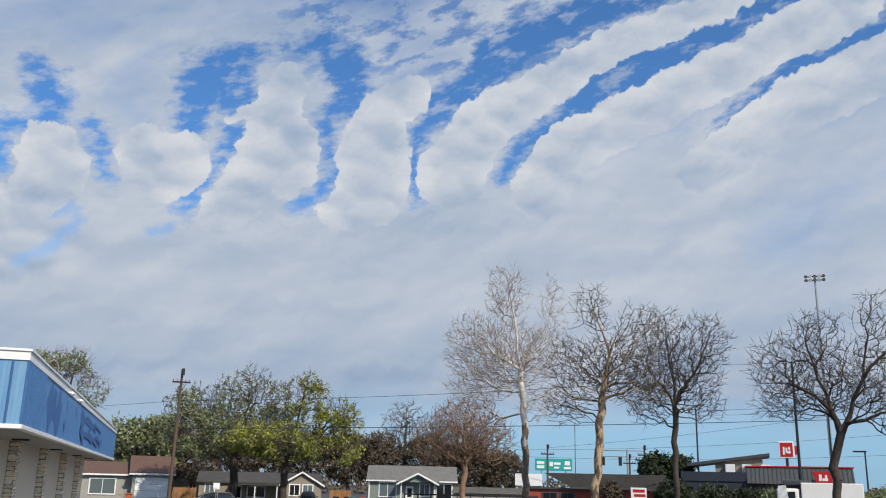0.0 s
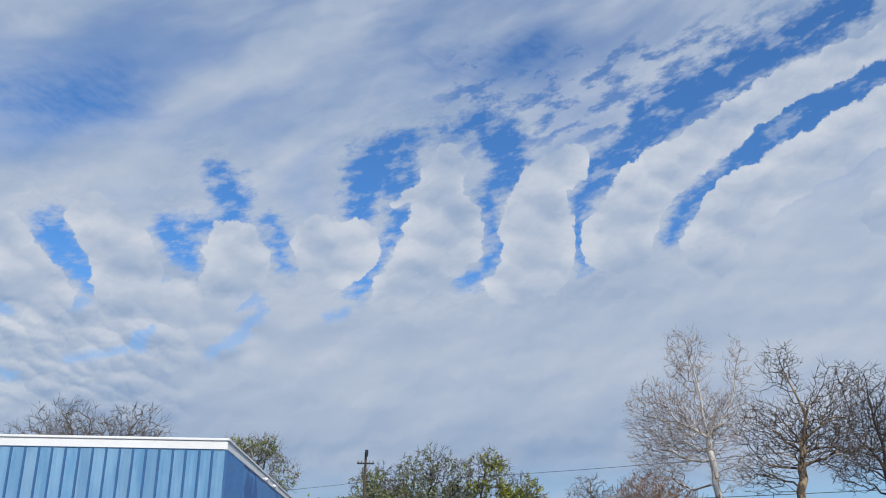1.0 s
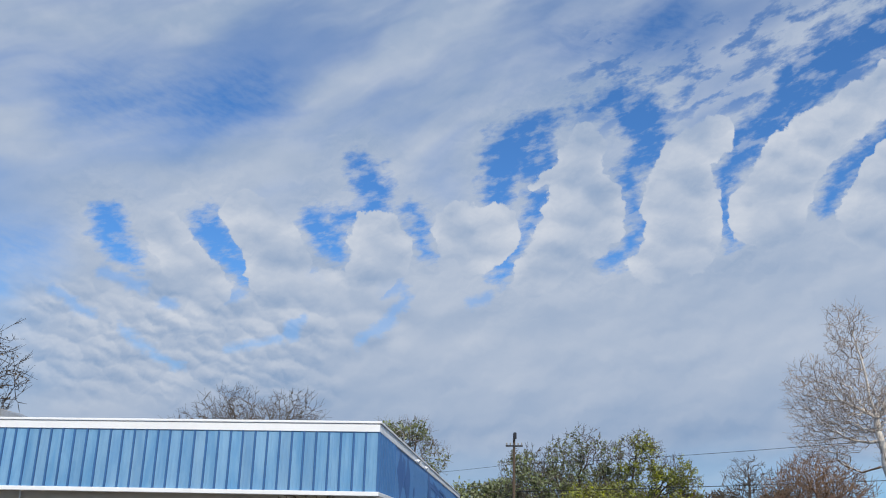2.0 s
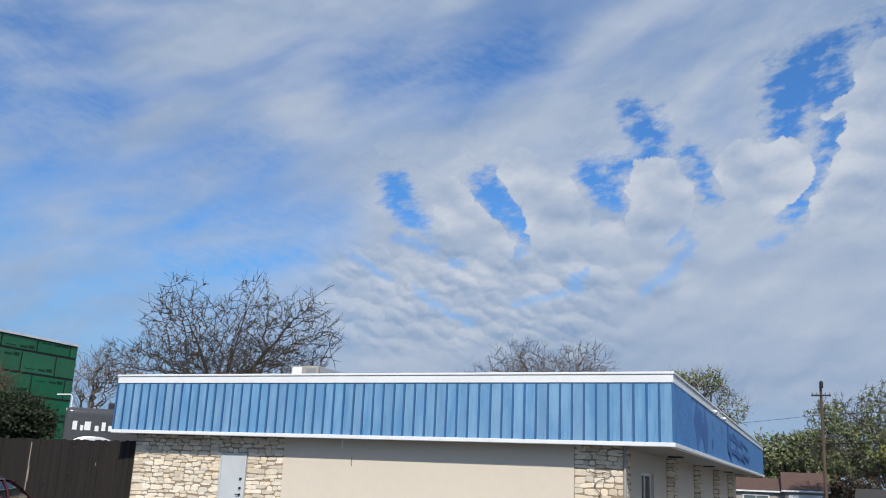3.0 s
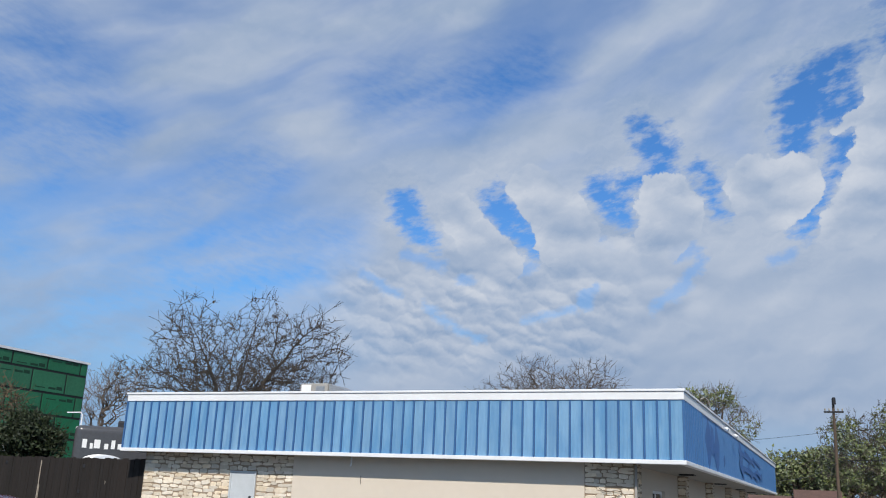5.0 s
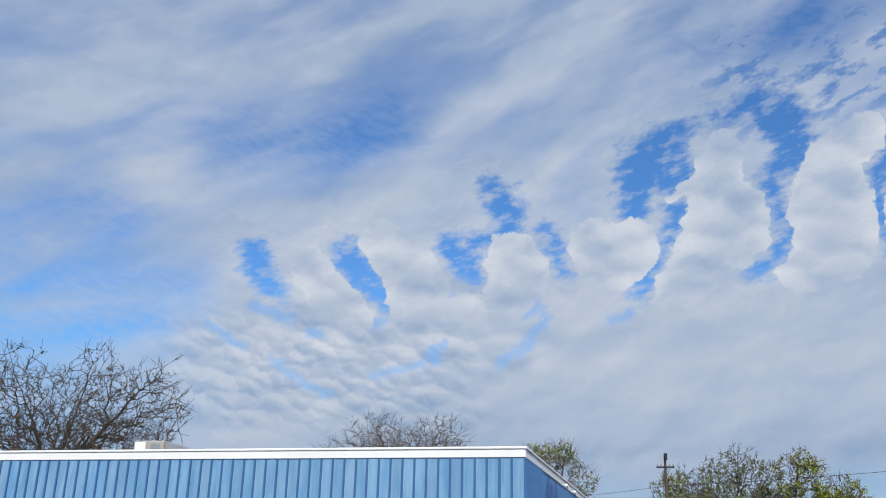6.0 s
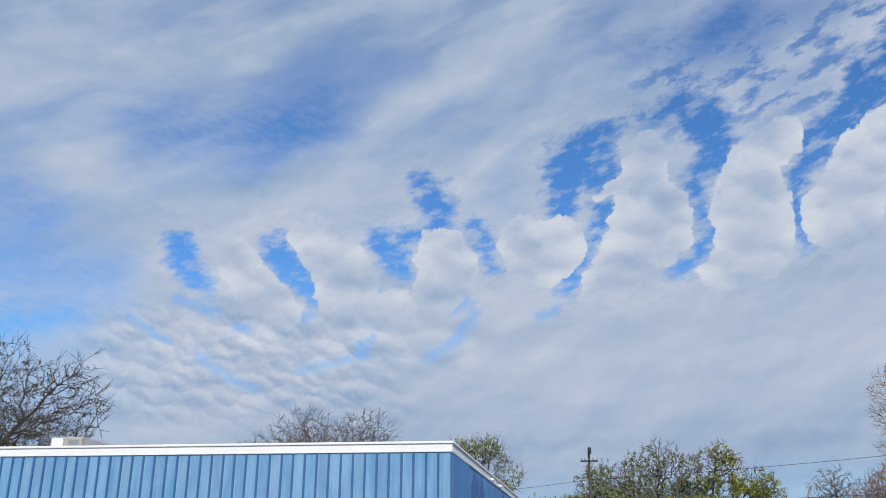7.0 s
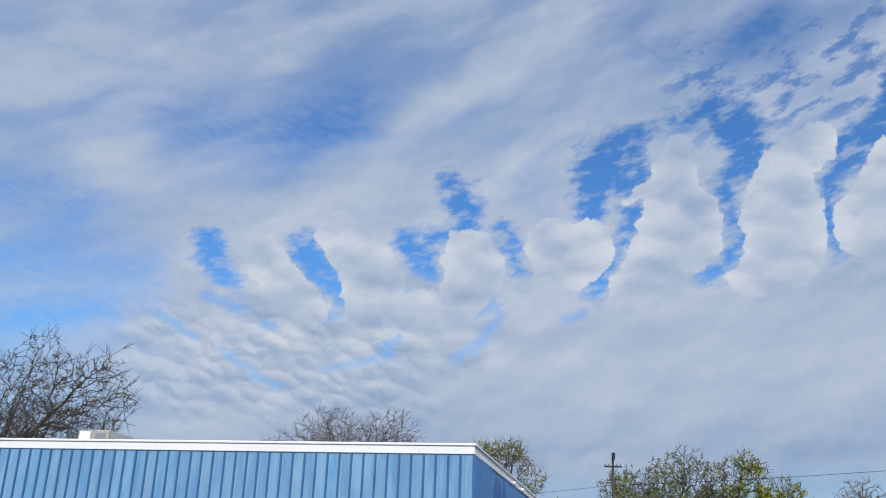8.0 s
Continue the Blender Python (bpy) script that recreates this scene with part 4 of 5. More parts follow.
# budding tree beside the shop
tree("tree", foot(-36.5, 45), [[foot(-36.5, 45), at(-36.6, 4, 45)], [at(-36.6, 4, 45), at(-39, 9, 45, -1), at(-40.2, 11.3, 45, -2)], [at(-36.6, 4, 45), at(-35.8, 8.5, 45, 1), at(-35, 11.8, 45, 2)], [at(-36.6, 4, 45), at(-33.5, 8, 45), at(-30.8, 11.5, 45, -1)], [at(-36.6, 4, 45), at(-40, 6.3, 45, 1), at(-43, 7.5, 45)]],
     [blob(-39.3, 8.6, 45, 2.4, 3.0), blob(-35.3, 8.8, 45, 2.4, 3.2), blob(-32, 8.3, 45, 2.6, 3.0), blob(-42, 6, 45, 2, 1.6), blob(-36, 6, 45, 6, 2.2)], 2300, 11,
     "wide budding tree with dark bare limbs beside the shop", "bark_dark", "bark_dark", 0.36, 0.013, "bud_brown", 3000, 0.09, twigs=4, twig_len=0.8)
# bare tree behind the shop
tree("tree", foot(-16, 75), [[foot(-16, 75), at(-16, 4, 75)], [at(-16, 4, 75), at(-18.2, 8.5, 75)], [at(-16, 4, 75), at(-13.6, 8.3, 75)]],
     [blob(-17.6, 7.1, 75, 2.2, 1.8), blob(-13.9, 7.1, 75, 2.2, 1.7), blob(-20.2, 6.3, 75, 1.7, 1.0), blob(-15.8, 6.2, 75, 4, 1.6)], 1500, 12, "grey bare tree showing over the shop roof", "bark_grey", "bark_grey", 0.26, 0.016, twigs=4)
tree("tree", foot(-6.4, 70), [[foot(-6.4, 70), at(-6.5, 3.5, 70)], [at(-6.5, 3.5, 70), at(-5.9, 6.8, 70)]],
     [blob(-6.3, 6.0, 70, 1.3, 1.4), blob(-4.9, 5.0, 70, 1.0, 1.0), blob(-7.6, 5.8, 70, 1.4, 1.4)], 500, 13, "small tree in pale new leaf behind the shop", "bark_grey", "twig_grey", 0.2, 0.014, "leaf_olive", 2600, 0.12, clump=1.0, twigs=4)
# white sycamore
tree("tree", foot(21.8, 55), [[foot(21.8, 55), at(21.6, 4.6, 55), at(21.2, 7.8, 55)], [at(21.2, 7.8, 55), at(21.0, 10.5, 55), at(20.4, 13.4, 55)], [at(21.4, 7.0, 55), at(22.8, 9.2, 55), at(23.4, 11.5, 55), at(23.8, 13.0, 55)],
              [at(21.3, 7.4, 55), at(19.6, 8.2, 55), at(17.6, 8.6, 55)], [at(21.5, 5.6, 55), at(19.5, 6.2, 55), at(17.6, 6.0, 55)], [at(21.6, 4.6, 55), at(20.2, 4.2, 55), at(19.0, 4.9, 55)]],
     [blob(20.4, 11.6, 55, 1.5, 2.4), blob(23.4, 11.2, 55, 0.9, 2.2), blob(18.4, 8.6, 55, 2.0, 2.2), blob(20.5, 8.0, 55, 2.6, 2.4), blob(22.6, 8.3, 55, 1.6, 2), blob(18.8, 6.2, 55, 2.1, 1.5), blob(22.4, 5.4, 55, 1.3, 1.3)], 2600, 14,
     "tall bare sycamore with peeling white bark", "bark_white", "twig_pale", 0.20, 0.011, limb=0.11, twigs=4, twig_len=0.75)
tree("tree", foot(25.8, 50), [[foot(25.8, 50), at(26.3, 4, 50), at(26.6, 6.9, 50)], [at(26.6, 6.9, 50), at(27.0, 8.4, 50), at(27.5, 9.6, 50)], [at(26.6, 6.9, 50), at(28.4, 8.1, 50), at(29.8, 8.2, 50)], [at(26.5, 6.2, 50), at(28.2, 6.6, 50), at(30, 5.6, 50)],
              [at(27, 8.4, 50), at(26.2, 10.5, 50), at(25.7, 12.4, 50)], [at(26.6, 6.9, 50), at(25.2, 8.6, 50), at(23.6, 8.9, 50)], [at(26.3, 5.2, 50), at(24.4, 5.6, 50), at(23.4, 4.6, 50)]],
     [blob(26, 11, 50, 1.3, 1.7), blob(28.9, 9.5, 50, 1.6, 1.8), blob(24.6, 7.6, 50, 1.7, 1.8), blob(27.2, 7.4, 50, 2.6, 2), blob(24.4, 5.2, 50, 1.7, 1.4), blob(29, 6.2, 50, 1.8, 1.5)], 1800, 15,
     "bare tree with a mottled tan trunk and a broken limb", "bark_tan", "bark_grey", 0.22, 0.012, twigs=4, twig_len=0.75)
tree("tree", foot(30.7, 58), [[foot(30.7, 58), at(30.8, 3, 58), at(30.9, 5.2, 58)], [at(30.9, 5.2, 58), at(30.6, 8, 58), at(30.4, 10.6, 58)], [at(30.9, 5.2, 58), at(32.3, 7.6, 58), at(33.4, 9.8, 58)], [at(30.9, 5.2, 58), at(29.4, 7.2, 58), at(29.2, 9.6, 58)]],
     [blob(30.4, 9.2, 58, 1.6, 2.0), blob(32.8, 8.8, 58, 1.6, 1.9), blob(31, 7, 58, 2.8, 2.0), blob(32.4, 5.4, 58, 1.6, 1.4), blob(29.4, 5.2, 58, 1.6, 1.4)], 1700, 16, "dark bare tree with upswept branches", "bark_dark", "bark_dark", 0.18, 0.013, twigs=4, twig_len=0.75)
tree("tree", foot(39.5, 50), [[foot(39.5, 50), at(39.7, 1.5, 50), at(40.1, 3.4, 50)], [at(40.1, 3.4, 50), at(39.2, 6.5, 50), at(38.6, 9, 50), at(39.1, 10.4, 50)], [at(40.1, 3.4, 50), at(41.5, 6.6, 50), at(42.4, 11.2, 50)], [at(39.5, 5.2, 50), at(37.6, 6.3, 50), at(35.8, 6.4, 50)], [at(41.5, 6.6, 50), at(43.5, 8.5, 50), at(45, 11, 50)]],
     [blob(39.2, 8.9, 50, 1.7, 1.9), blob(37.2, 7.2, 50, 2.0, 2.2), blob(42.6, 9.6, 50, 1.4, 2.0), blob(40.5, 6.4, 50, 3.2, 2.2), blob(37.6, 5.2, 50, 2.2, 1.2), blob(43.5, 5, 50, 2.2, 2.2), blob(45, 9, 50, 2, 2)], 2300, 17, "dark bare tree with a forked trunk beside the truck", "bark_dark", "bark_dark", 0.22, 0.012, twigs=4, twig_len=0.75)
# brown-twigged tree and the far grey one
tree("tree", foot(17.8, 70), [[foot(17.8, 70), at(17.8, 1.3, 70)], [at(17.8, 1.3, 70), at(16.2, 2.3, 70), at(15.4, 3, 70)], [at(17.8, 1.3, 70), at(19.2, 3, 70)], [at(17.8, 1.3, 70), at(17.8, 4, 70)]],
     [blob(17.8, 3.4, 70, 2.4, 1.9), blob(16.2, 2.8, 70, 1.6, 1.4), blob(19.6, 2.8, 70, 1.4, 1.5)], 1700, 18, "low spreading tree with dense reddish-brown twigs", "bark_orange", "bark_orange", 0.22, 0.018, twigs=4)
tree("tree", foot(14.1, 140), [[foot(14.1, 140), at(14.1, 2, 140)], [at(14.1, 2, 140), at(14.1, 4.6, 140)]], [blob(14.1, 3.5, 140, 1.6, 1.6)], 500, 19, "far grey bare tree behind the houses", "bark_grey", "bark_grey", 0.3, 0.03)
# broad oaks in new leaf before the houses
tree("tree", foot(3.75, 96), [[foot(3.75, 96), at(3.7, 1.2, 96)], [at(3.7, 1.2, 96), at(4.2, 4, 96), at(4.4, 6.6, 96)], [at(3.7, 1.2, 96), at(1.2, 3.6, 96), at(0.4, 5.0, 96)], [at(3.7, 1.2, 96), at(6.2, 4.0, 96)], [at(3.7, 1.2, 96), at(2.6, 4.2, 96), at(2.4, 5.6, 96)]],
     [blob(4.5, 5.3, 96, 1.7, 1.75), blob(1.0, 4.1, 96, 1.9, 1.7), blob(2.6, 4.6, 96, 1.6, 1.6), blob(2.4, 2.7, 96, 3.2, 1.5), blob(5.6, 3.4, 96, 1.8, 1.6), blob(6.1, 4.7, 96, 1.2, 1.5)], 2200, 20, "broad oak in thin green new leaf", "bark_dark", "bark_grey", 0.42, 0.02, "leaf_olive", 15000, 0.16, clump=1.0, twigs=5, twig_len=0.75)
tree("tree", foot(6.65, 92), [[foot(6.65, 92), at(6.8, 1.2, 92)], [at(6.8, 1.2, 92), at(7.4, 4, 92), at(7.8, 6.4, 92)], [at(6.8, 1.2, 92), at(9.6, 3.6, 92)], [at(6.8, 1.2, 92), at(5, 2.6, 92)]],
     [blob(7.8, 5.2, 92, 1.5, 1.6), blob(9.8, 3.6, 92, 1.6, 1.6), blob(10.4, 2.3, 92, 1.2, 1.2), blob(7, 2.4, 92, 2.8, 1.3), blob(5, 2.6, 92, 2.2, 1.1)], 1800, 21, "broad oak in bright green new leaf", "bark_dark", "bark_grey", 0.36, 0.02, "leaf_spring", 17000, 0.16, clump=0.9, twigs=5, twig_len=0.75)
tree("tree", foot(-1.8, 120), [[foot(-1.8, 120), at(-1.8, 1.2, 120)]], [blob(-2.6, 2.0, 120, 1.6, 1.6), blob(-0.6, 2.3, 120, 1.8, 1.5), blob(-3.6, 1.6, 120, 0.9, 1.2)], 700, 34, "thick green tree behind the garage house", "bark_dark", "bark_grey", 0.35, 0.03, "leaf_olive", 9000, 0.26)
for k, (a, e, w, h, c) in enumerate(((-4.5, 1.3, 2.0, 1.4, 400), (-1.0, 1.4, 2.2, 1.5, 450), (1.5, 1.4, 2.2, 1.6, 500), (5.0, 1.5, 2.2, 1.6, 500), (8.0, 1.5, 2.0, 1.6, 450), (10.6, 1.6, 1.8, 1.6, 500), (12.6, 1.6, 1.5, 1.6, 450), (15.6, 1.5, 1.6, 1.7, 450), (18.0, 1.4, 1.6, 1.5, 400), (20.0, 1.0, 1.6, 1.2, 400))):
    tree("tree", foot(a, 138), [[foot(a, 138), at(a, 0.8, 138)]], [blob(a, e, 138, w, h)], c, 40 + k, "brown leafless tree in the strip of woods behind the houses", "bark_grey", "bark_grey", 0.25, 0.03, "bud_brown", 8000, 0.24, group="woods behind the houses", twigs=3)
tree("tree", foot(30.0, 104), [[foot(30, 104), at(30, 0.5, 104)]], [blob(29.6, 1.2, 104, 1.0, 0.95), blob(31, 1.3, 104, 0.8, 0.8)], 300, 50, "dark evergreen tree beside the restaurant", "bark_dark", "leaf_dark", 0.25, 0.03, "leaf_dark", 8000, 0.25, low=0.5)
tree("shrub", foot(-51.5, 43), [[foot(-51.5, 43), at(-51.5, 1, 43)]], [blob(-50.4, 3.6, 43, 2.2, 2.3), blob(-54.5, 4.0, 43, 3, 2.8), blob(-52.4, 4.0, 43, 1.5, 2.4)], 1100, 31, "tall brown twiggy shrub behind the fence", "bark_orange", "twig_tan", 0.1, 0.013, "twig_tan", 4500, 0.08, low=0.3, twigs=5)
tree("shrub", foot(-47.6, 38.5), [[foot(-47.6, 38.5), at(-47.6, 1, 38.5)]], [blob(-47.9, 2.4, 38.5, 1.5, 1.5), blob(-46.6, 2.0, 38.5, 0.9, 1.2)], 400, 32, "dark evergreen bush behind the fence", "bark_dark", "leaf_dark", 0.1, 0.012, "leaf_dark", 9000, 0.09, low=0.3)
tree("tree", foot(-44.0, 62), [[foot(-44, 62), at(-44, 3, 62)]], [blob(-44.2, 4.6, 62, 1.5, 2.2), blob(-43, 5.5, 62, 1.6, 1.5)], 500, 33, "small brown bare tree behind the trailer", "bark_grey", "twig_grey", 0.15, 0.016, low=1)


def far_woods():
    """A low uneven line of bare and evergreen woods along the skyline."""
    rng = np.random.default_rng(90)
    n = 26000
    az = rng.uniform(-75, 75, n)
    d = rng.uniform(235, 290, n)
    top = np.array([2.2 + 3.0 * noise.noise((a * 0.35, 3.1, 0)) + 1.6 * noise.noise((a * 1.7, 9.4, 0)) for a in az])
    z = -1 + (np.clip(top, 0.8, 8) + 2.2) * rng.random(n) ** 0.8
    c = np.stack([np.sin(np.radians(az)) * d, np.cos(np.radians(az)) * d, z], 1)
    a = rng.normal(0, 1, (n, 3))
    a /= np.linalg.norm(a, axis=1)[:, None]
    b = np.cross(a, rng.normal(0, 1, (n, 3)))
    b /= np.linalg.norm(b, axis=1)[:, None]
    s = rng.uniform(0.3, 0.9, (n, 1))
    V = np.stack([c - a * s, c + b * s * 0.5, c + a * s, c - b * s * 0.5], 1).reshape(-1, 3)
    me = bpy.data.meshes.new("far_woods")
    me.from_pydata(V.tolist(), [], [(4 * i, 4 * i + 1, 4 * i + 2, 4 * i + 3) for i in range(n)])
    me.materials.append(MATS["bud_brown"])
    tagged(new("far_woods", me), "low brown line of far bare woods", "woods", kind="stuff")


far_woods()

# ---- street, houses and far shops ----
paint("shingle_grey", (0.16, 0.16, 0.155), (0.11, 0.11, 0.11), 0.9, 1.5, 0.7, grain=0.4)
paint("shingle_brown", (0.13, 0.075, 0.06), (0.09, 0.055, 0.045), 0.9, 1.5, 0.7, grain=0.4)
paint("shingle_dark", (0.06, 0.057, 0.055), (0.04, 0.04, 0.04), 0.9, 1.5, 0.7, grain=0.4)
paint("siding_green", (0.20, 0.24, 0.22), (0.16, 0.20, 0.185), 0.8, 1.2, 0.4)
paint("siding_tan", (0.27, 0.24, 0.19), (0.20, 0.175, 0.14), 0.8, 1.2, 0.4)
paint("siding_pale", (0.34, 0.33, 0.30), (0.27, 0.26, 0.24), 0.8, 1.2, 0.4)
paint("cedar", (0.32, 0.16, 0.07), (0.24, 0.12, 0.05), 0.85, 1.5, 0.7, per=0.15)
paint("brick_red", (0.36, 0.075, 0.05), (0.28, 0.06, 0.045), 0.85, 2.5, 0.6)
paint("navy_wall", (0.025, 0.032, 0.055), (0.02, 0.025, 0.04), 0.7, 1.0, 0.4)
paint("roof_steel", (0.085, 0.09, 0.095), (0.06, 0.065, 0.07), 0.45, 1.0, 0.4, metal=0.3)
paint("sign_red", (0.50, 0.02, 0.025), None, 0.4, 1.0, 0.2)
paint("sign_green", (0.015, 0.36, 0.33), (0.012, 0.31, 0.28), 0.4, 1.0, 0.2)
paint("bin_teal", (0.02, 0.16, 0.17), None, 0.5, 1.0, 0.2)
paint("bin_orange", (0.45, 0.10, 0.03), None, 0.5, 1.0, 0.2)
paint("wood_pole", (0.12, 0.085, 0.06), (0.075, 0.055, 0.042), 0.95, 1.5, 0.7, stretch=(3, 3, 0.3))
GZ = -1.0


def window(parent, m, x0, x1, z0, z1, y, pane="pale_glass", trim="white_paint"):
    w = part("window", turned(slab(x0, x1, y - 0.02, y + 0.03, z0, z1), m), pane, parent, "white-framed window")
    t = 0.12
    for a, b, c, d in ((x0 - t, x0, z0 - t, z1 + t), (x1, x1 + t, z0 - t, z1 + t), (x0, x1, z1, z1 + t), (x0, x1, z0 - t, z0), ((x0 + x1) / 2 - 0.03, (x0 + x1) / 2 + 0.03, z0, z1)):
        part("frame", turned(slab(a, b, y - 0.05, y + 0.04, c, d), m), trim, w)


def gable_roof(m, x0, x1, y0, y1, eave, ridge, over=0.35, along="x"):
    """Roof with the ridge along x or y, 0.14 thick."""
    bm = bmesh.new()
    if along == "x":
        mid, lift = (y0 + y1) / 2, over * (ridge - eave) / ((y1 - y0) / 2)
        out = [(y0 - over, eave - lift), (mid, ridge), (y1 + over, eave - lift), (y1 + over, eave - lift - 0.14), (mid, ridge - 0.16), (y0 - over, eave - lift - 0.14)]
        prism(bm, out, x1 - x0 + 2 * over)
        k = Matrix(((0, 1, 0, x0 - over), (1, 0, 0, 0), (0, 0, 1, 0), (0, 0, 0, 1)))
    else:
        mid, lift = (x0 + x1) / 2, over * (ridge - eave) / ((x1 - x0) / 2)
        out = [(x0 - over, eave - lift), (mid, ridge), (x1 + over, eave - lift), (x1 + over, eave - lift - 0.14), (mid, ridge - 0.16), (x0 - over, eave - lift - 0.14)]
        prism(bm, out, y1 - y0 + 2 * over)
        k = Matrix.Translation((0, y0 - over, 0))
    bmesh.ops.transform(bm, matrix=m @ k, verts=bm.verts)
    bmesh.ops.recalc_face_normals(bm, faces=bm.faces)
    return bm


def gable_wall(m, x0, x1, y, eave, ridge, depth=0.12):
    return prism(bmesh.new(), [(x0, eave), (x1, eave), ((x0 + x1) / 2, ridge)], depth, m @ Matrix.Translation((0, y, 0)))


def verge(m, x0, x1, y, eave, ridge, parent, over=0.35):
    """White boards along a front gable."""
    mid = (x0 + x1) / 2
    s = (ridge - eave) / ((x1 - x0) / 2)
    for a in (x0 - over, x1 + over):
        part("verge_board", prism(bmesh.new(), [(a, eave - over * s - 0.2), (a, eave - over * s + 0.02), (mid, ridge + 0.02), (mid, ridge - 0.2)], 0.06, m @ Matrix.Translation((0, y, 0))), "white_paint", parent)


def facing(az, dist, turn=0.0):
    p = bearing(az, dist)
    return pose(p.x, p.y, 0, 0, 0, -az + turn)


# grey-green house
m = facing(14.6, 112)
h = thing("house", m.translation, "small grey-green house with a grey shingle roof and porch gable", "house", "houses across the street")
part("wall", turned(slab(-5.2, 5.2, 0, 8, GZ, 2.15), m), "siding_green", h)
part("roof", gable_roof(m, -5.2, 5.2, 0, 8, 2.25, 3.95), "shingle_grey", h)
for x in (-5.2, 5.08):
    bm = prism(bmesh.new(), [(0, 2.15), (8, 2.15), (4, 3.8)], 0.12)
    part("gable", turned(bm, m @ Matrix(((0, 1, 0, x), (1, 0, 0, 0), (0, 0, 1, 0), (0, 0, 0, 1)))), "siding_green", h)
part("porch", turned(slab(-1.3, 2.6, -1.3, 0, GZ, GZ + 0.35), m), "concrete", h)
part("roof", gable_roof(m, -1.5, 2.9, -1.3, 3.0, 1.95, 3.05, along="y"), "shingle_grey", h)
part("gable", gable_wall(m, -1.5, 2.9, -1.2, 1.95, 2.95), "siding_green", h)
verge(m, -1.5, 2.9, -1.68, 1.95, 3.05, h)
for x in (-1.35, 2.65):
    part("porch_post", turned(slab(x, x + 0.14, -1.2, -1.06, GZ + 0.35, 2.0), m), "white_paint", h)
part("eave_board", turned(slab(-5.55, -1.9, -0.42, -0.36, 1.98, 2.14), m), "white_paint", h)
part("eave_board", turned(slab(3.3, 5.55, -0.42, -0.36, 1.98, 2.14), m), "white_paint", h)
part("corner_board", turned(slab(-5.24, -5.08, -0.04, 0.0, GZ, 2.15), m), "white_paint", h)
window(h, m, -3.9, -1.95, 0.25, 1.8, -0.03)
window(h, m, 1.0, 2.1, 0.4, 1.7, -0.03)
window(h, m, 3.0, 4.8, -0.1, 1.75, -0.03, "dark_glass")
d = part("door", turned(slab(-0.75, 0.2, -0.06, 0.0, GZ + 0.35, 1.5), m), "white_paint", h, "white panelled front door")
part("pane", turned(slab(-0.55, 0.0, -0.075, -0.06, 0.2, 1.25), m), "dark_glass", d)

# tan bungalow with a gable
m = facing(5.3, 114)
h = thing("house", m.translation, "low tan bungalow with dark roof and pale gable trim", "house", "houses across the street")
part("wall", turned(slab(-7.2, 2.6, 0.8, 8, GZ, 1.5), m), "siding_tan", h)
part("wall", turned(slab(2.6, 7.4, -0.6, 8, GZ, 1.5), m), "siding_tan", h)
part("roof", gable_roof(m, -7.2, 7.2, 0.8, 8, 1.6, 2.75), "shingle_dark", h)
part("roof", gable_roof(m, 2.6, 7.4, -0.6, 5, 1.5, 2.9, along="y"), "shingle_dark", h)
part("gable", gable_wall(m, 2.6, 7.4, -0.58, 1.5, 2.8), "siding_tan", h)
verge(m, 2.6, 7.4, -0.98, 1.5, 2.9, h)
part("porch_roof", turned(slab(-3.6, 2.3, -1.6, 0.9, 1.15, 1.32), m), "shingle_dark", h)
for x in (-3.4, -0.6, 2.0):
    part("porch_post", turned(slab(x, x + 0.12, -1.5, -1.38, GZ, 1.15), m), "white_paint", h)
window(h, m, 3.6, 4.7, 0.1, 1.3, -0.63, "dark_glass")
window(h, m, 5.2, 6.3, 0.4, 1.3, -0.63)
window(h, m, -6.4, -5.4, 0.1, 1.2, 0.77)
d = part("door", turned(slab(-3.0, -2.1, 0.72, 0.8, GZ + 0.1, 1.1), m), "white_paint", h, "white glazed front door")
part("pane", turned(slab(-2.85, -2.25, 0.70, 0.72, -0.3, 0.95), m), "dark_glass", d)
window(h, m, -1.4, 0.6, -0.2, 0.95, 0.77, "dark_glass")

# garage house
m = facing(-2.4, 104)
h = thing("house", m.translation, "brown-roofed house with a white garage door", "house", "houses across the street")
part("wall", turned(slab(-4.6, 0.5, 1.2, 9, GZ, 2.1), m), "siding_pale", h)
part("wall", turned(slab(0.5, 4.6, 0, 8, GZ, 2.2), m), "siding_pale", h)
part("roof", gable_roof(m, -4.8, 0.5, 1.2, 9, 2.15, 3.4), "shingle_brown", h)
part("roof", gable_roof(m, 0.5, 4.6, 0, 8, 2.3, 4.1), "shingle_brown", h, "reddish brown shingles")
part("eave_board", turned(slab(0.15, 4.95, -0.42, -0.36, 2.0, 2.18), m), "white_paint", h)
part("eave_board", turned(slab(-5.1, 0.1, 0.76, 0.84, 1.88, 2.04), m), "white_paint", h)
g_ = part("garage_door", turned(slab(0.85, 4.2, -0.05, 0.0, GZ, 1.75), m), "white_paint", h, "white sectional garage door")
for z in (-0.32, 0.36, 1.04):
    part("groove", turned(slab(0.85, 4.2, -0.058, -0.05, z, z + 0.03), m), "siding_pale", g_)
window(h, m, -3.7, -1.2, 0.0, 1.5, 1.16, "pale_glass")
part("shutter", turned(slab(-0.8, -0.4, 1.14, 1.2, -0.1, 1.6), m), "siding_pale", h)
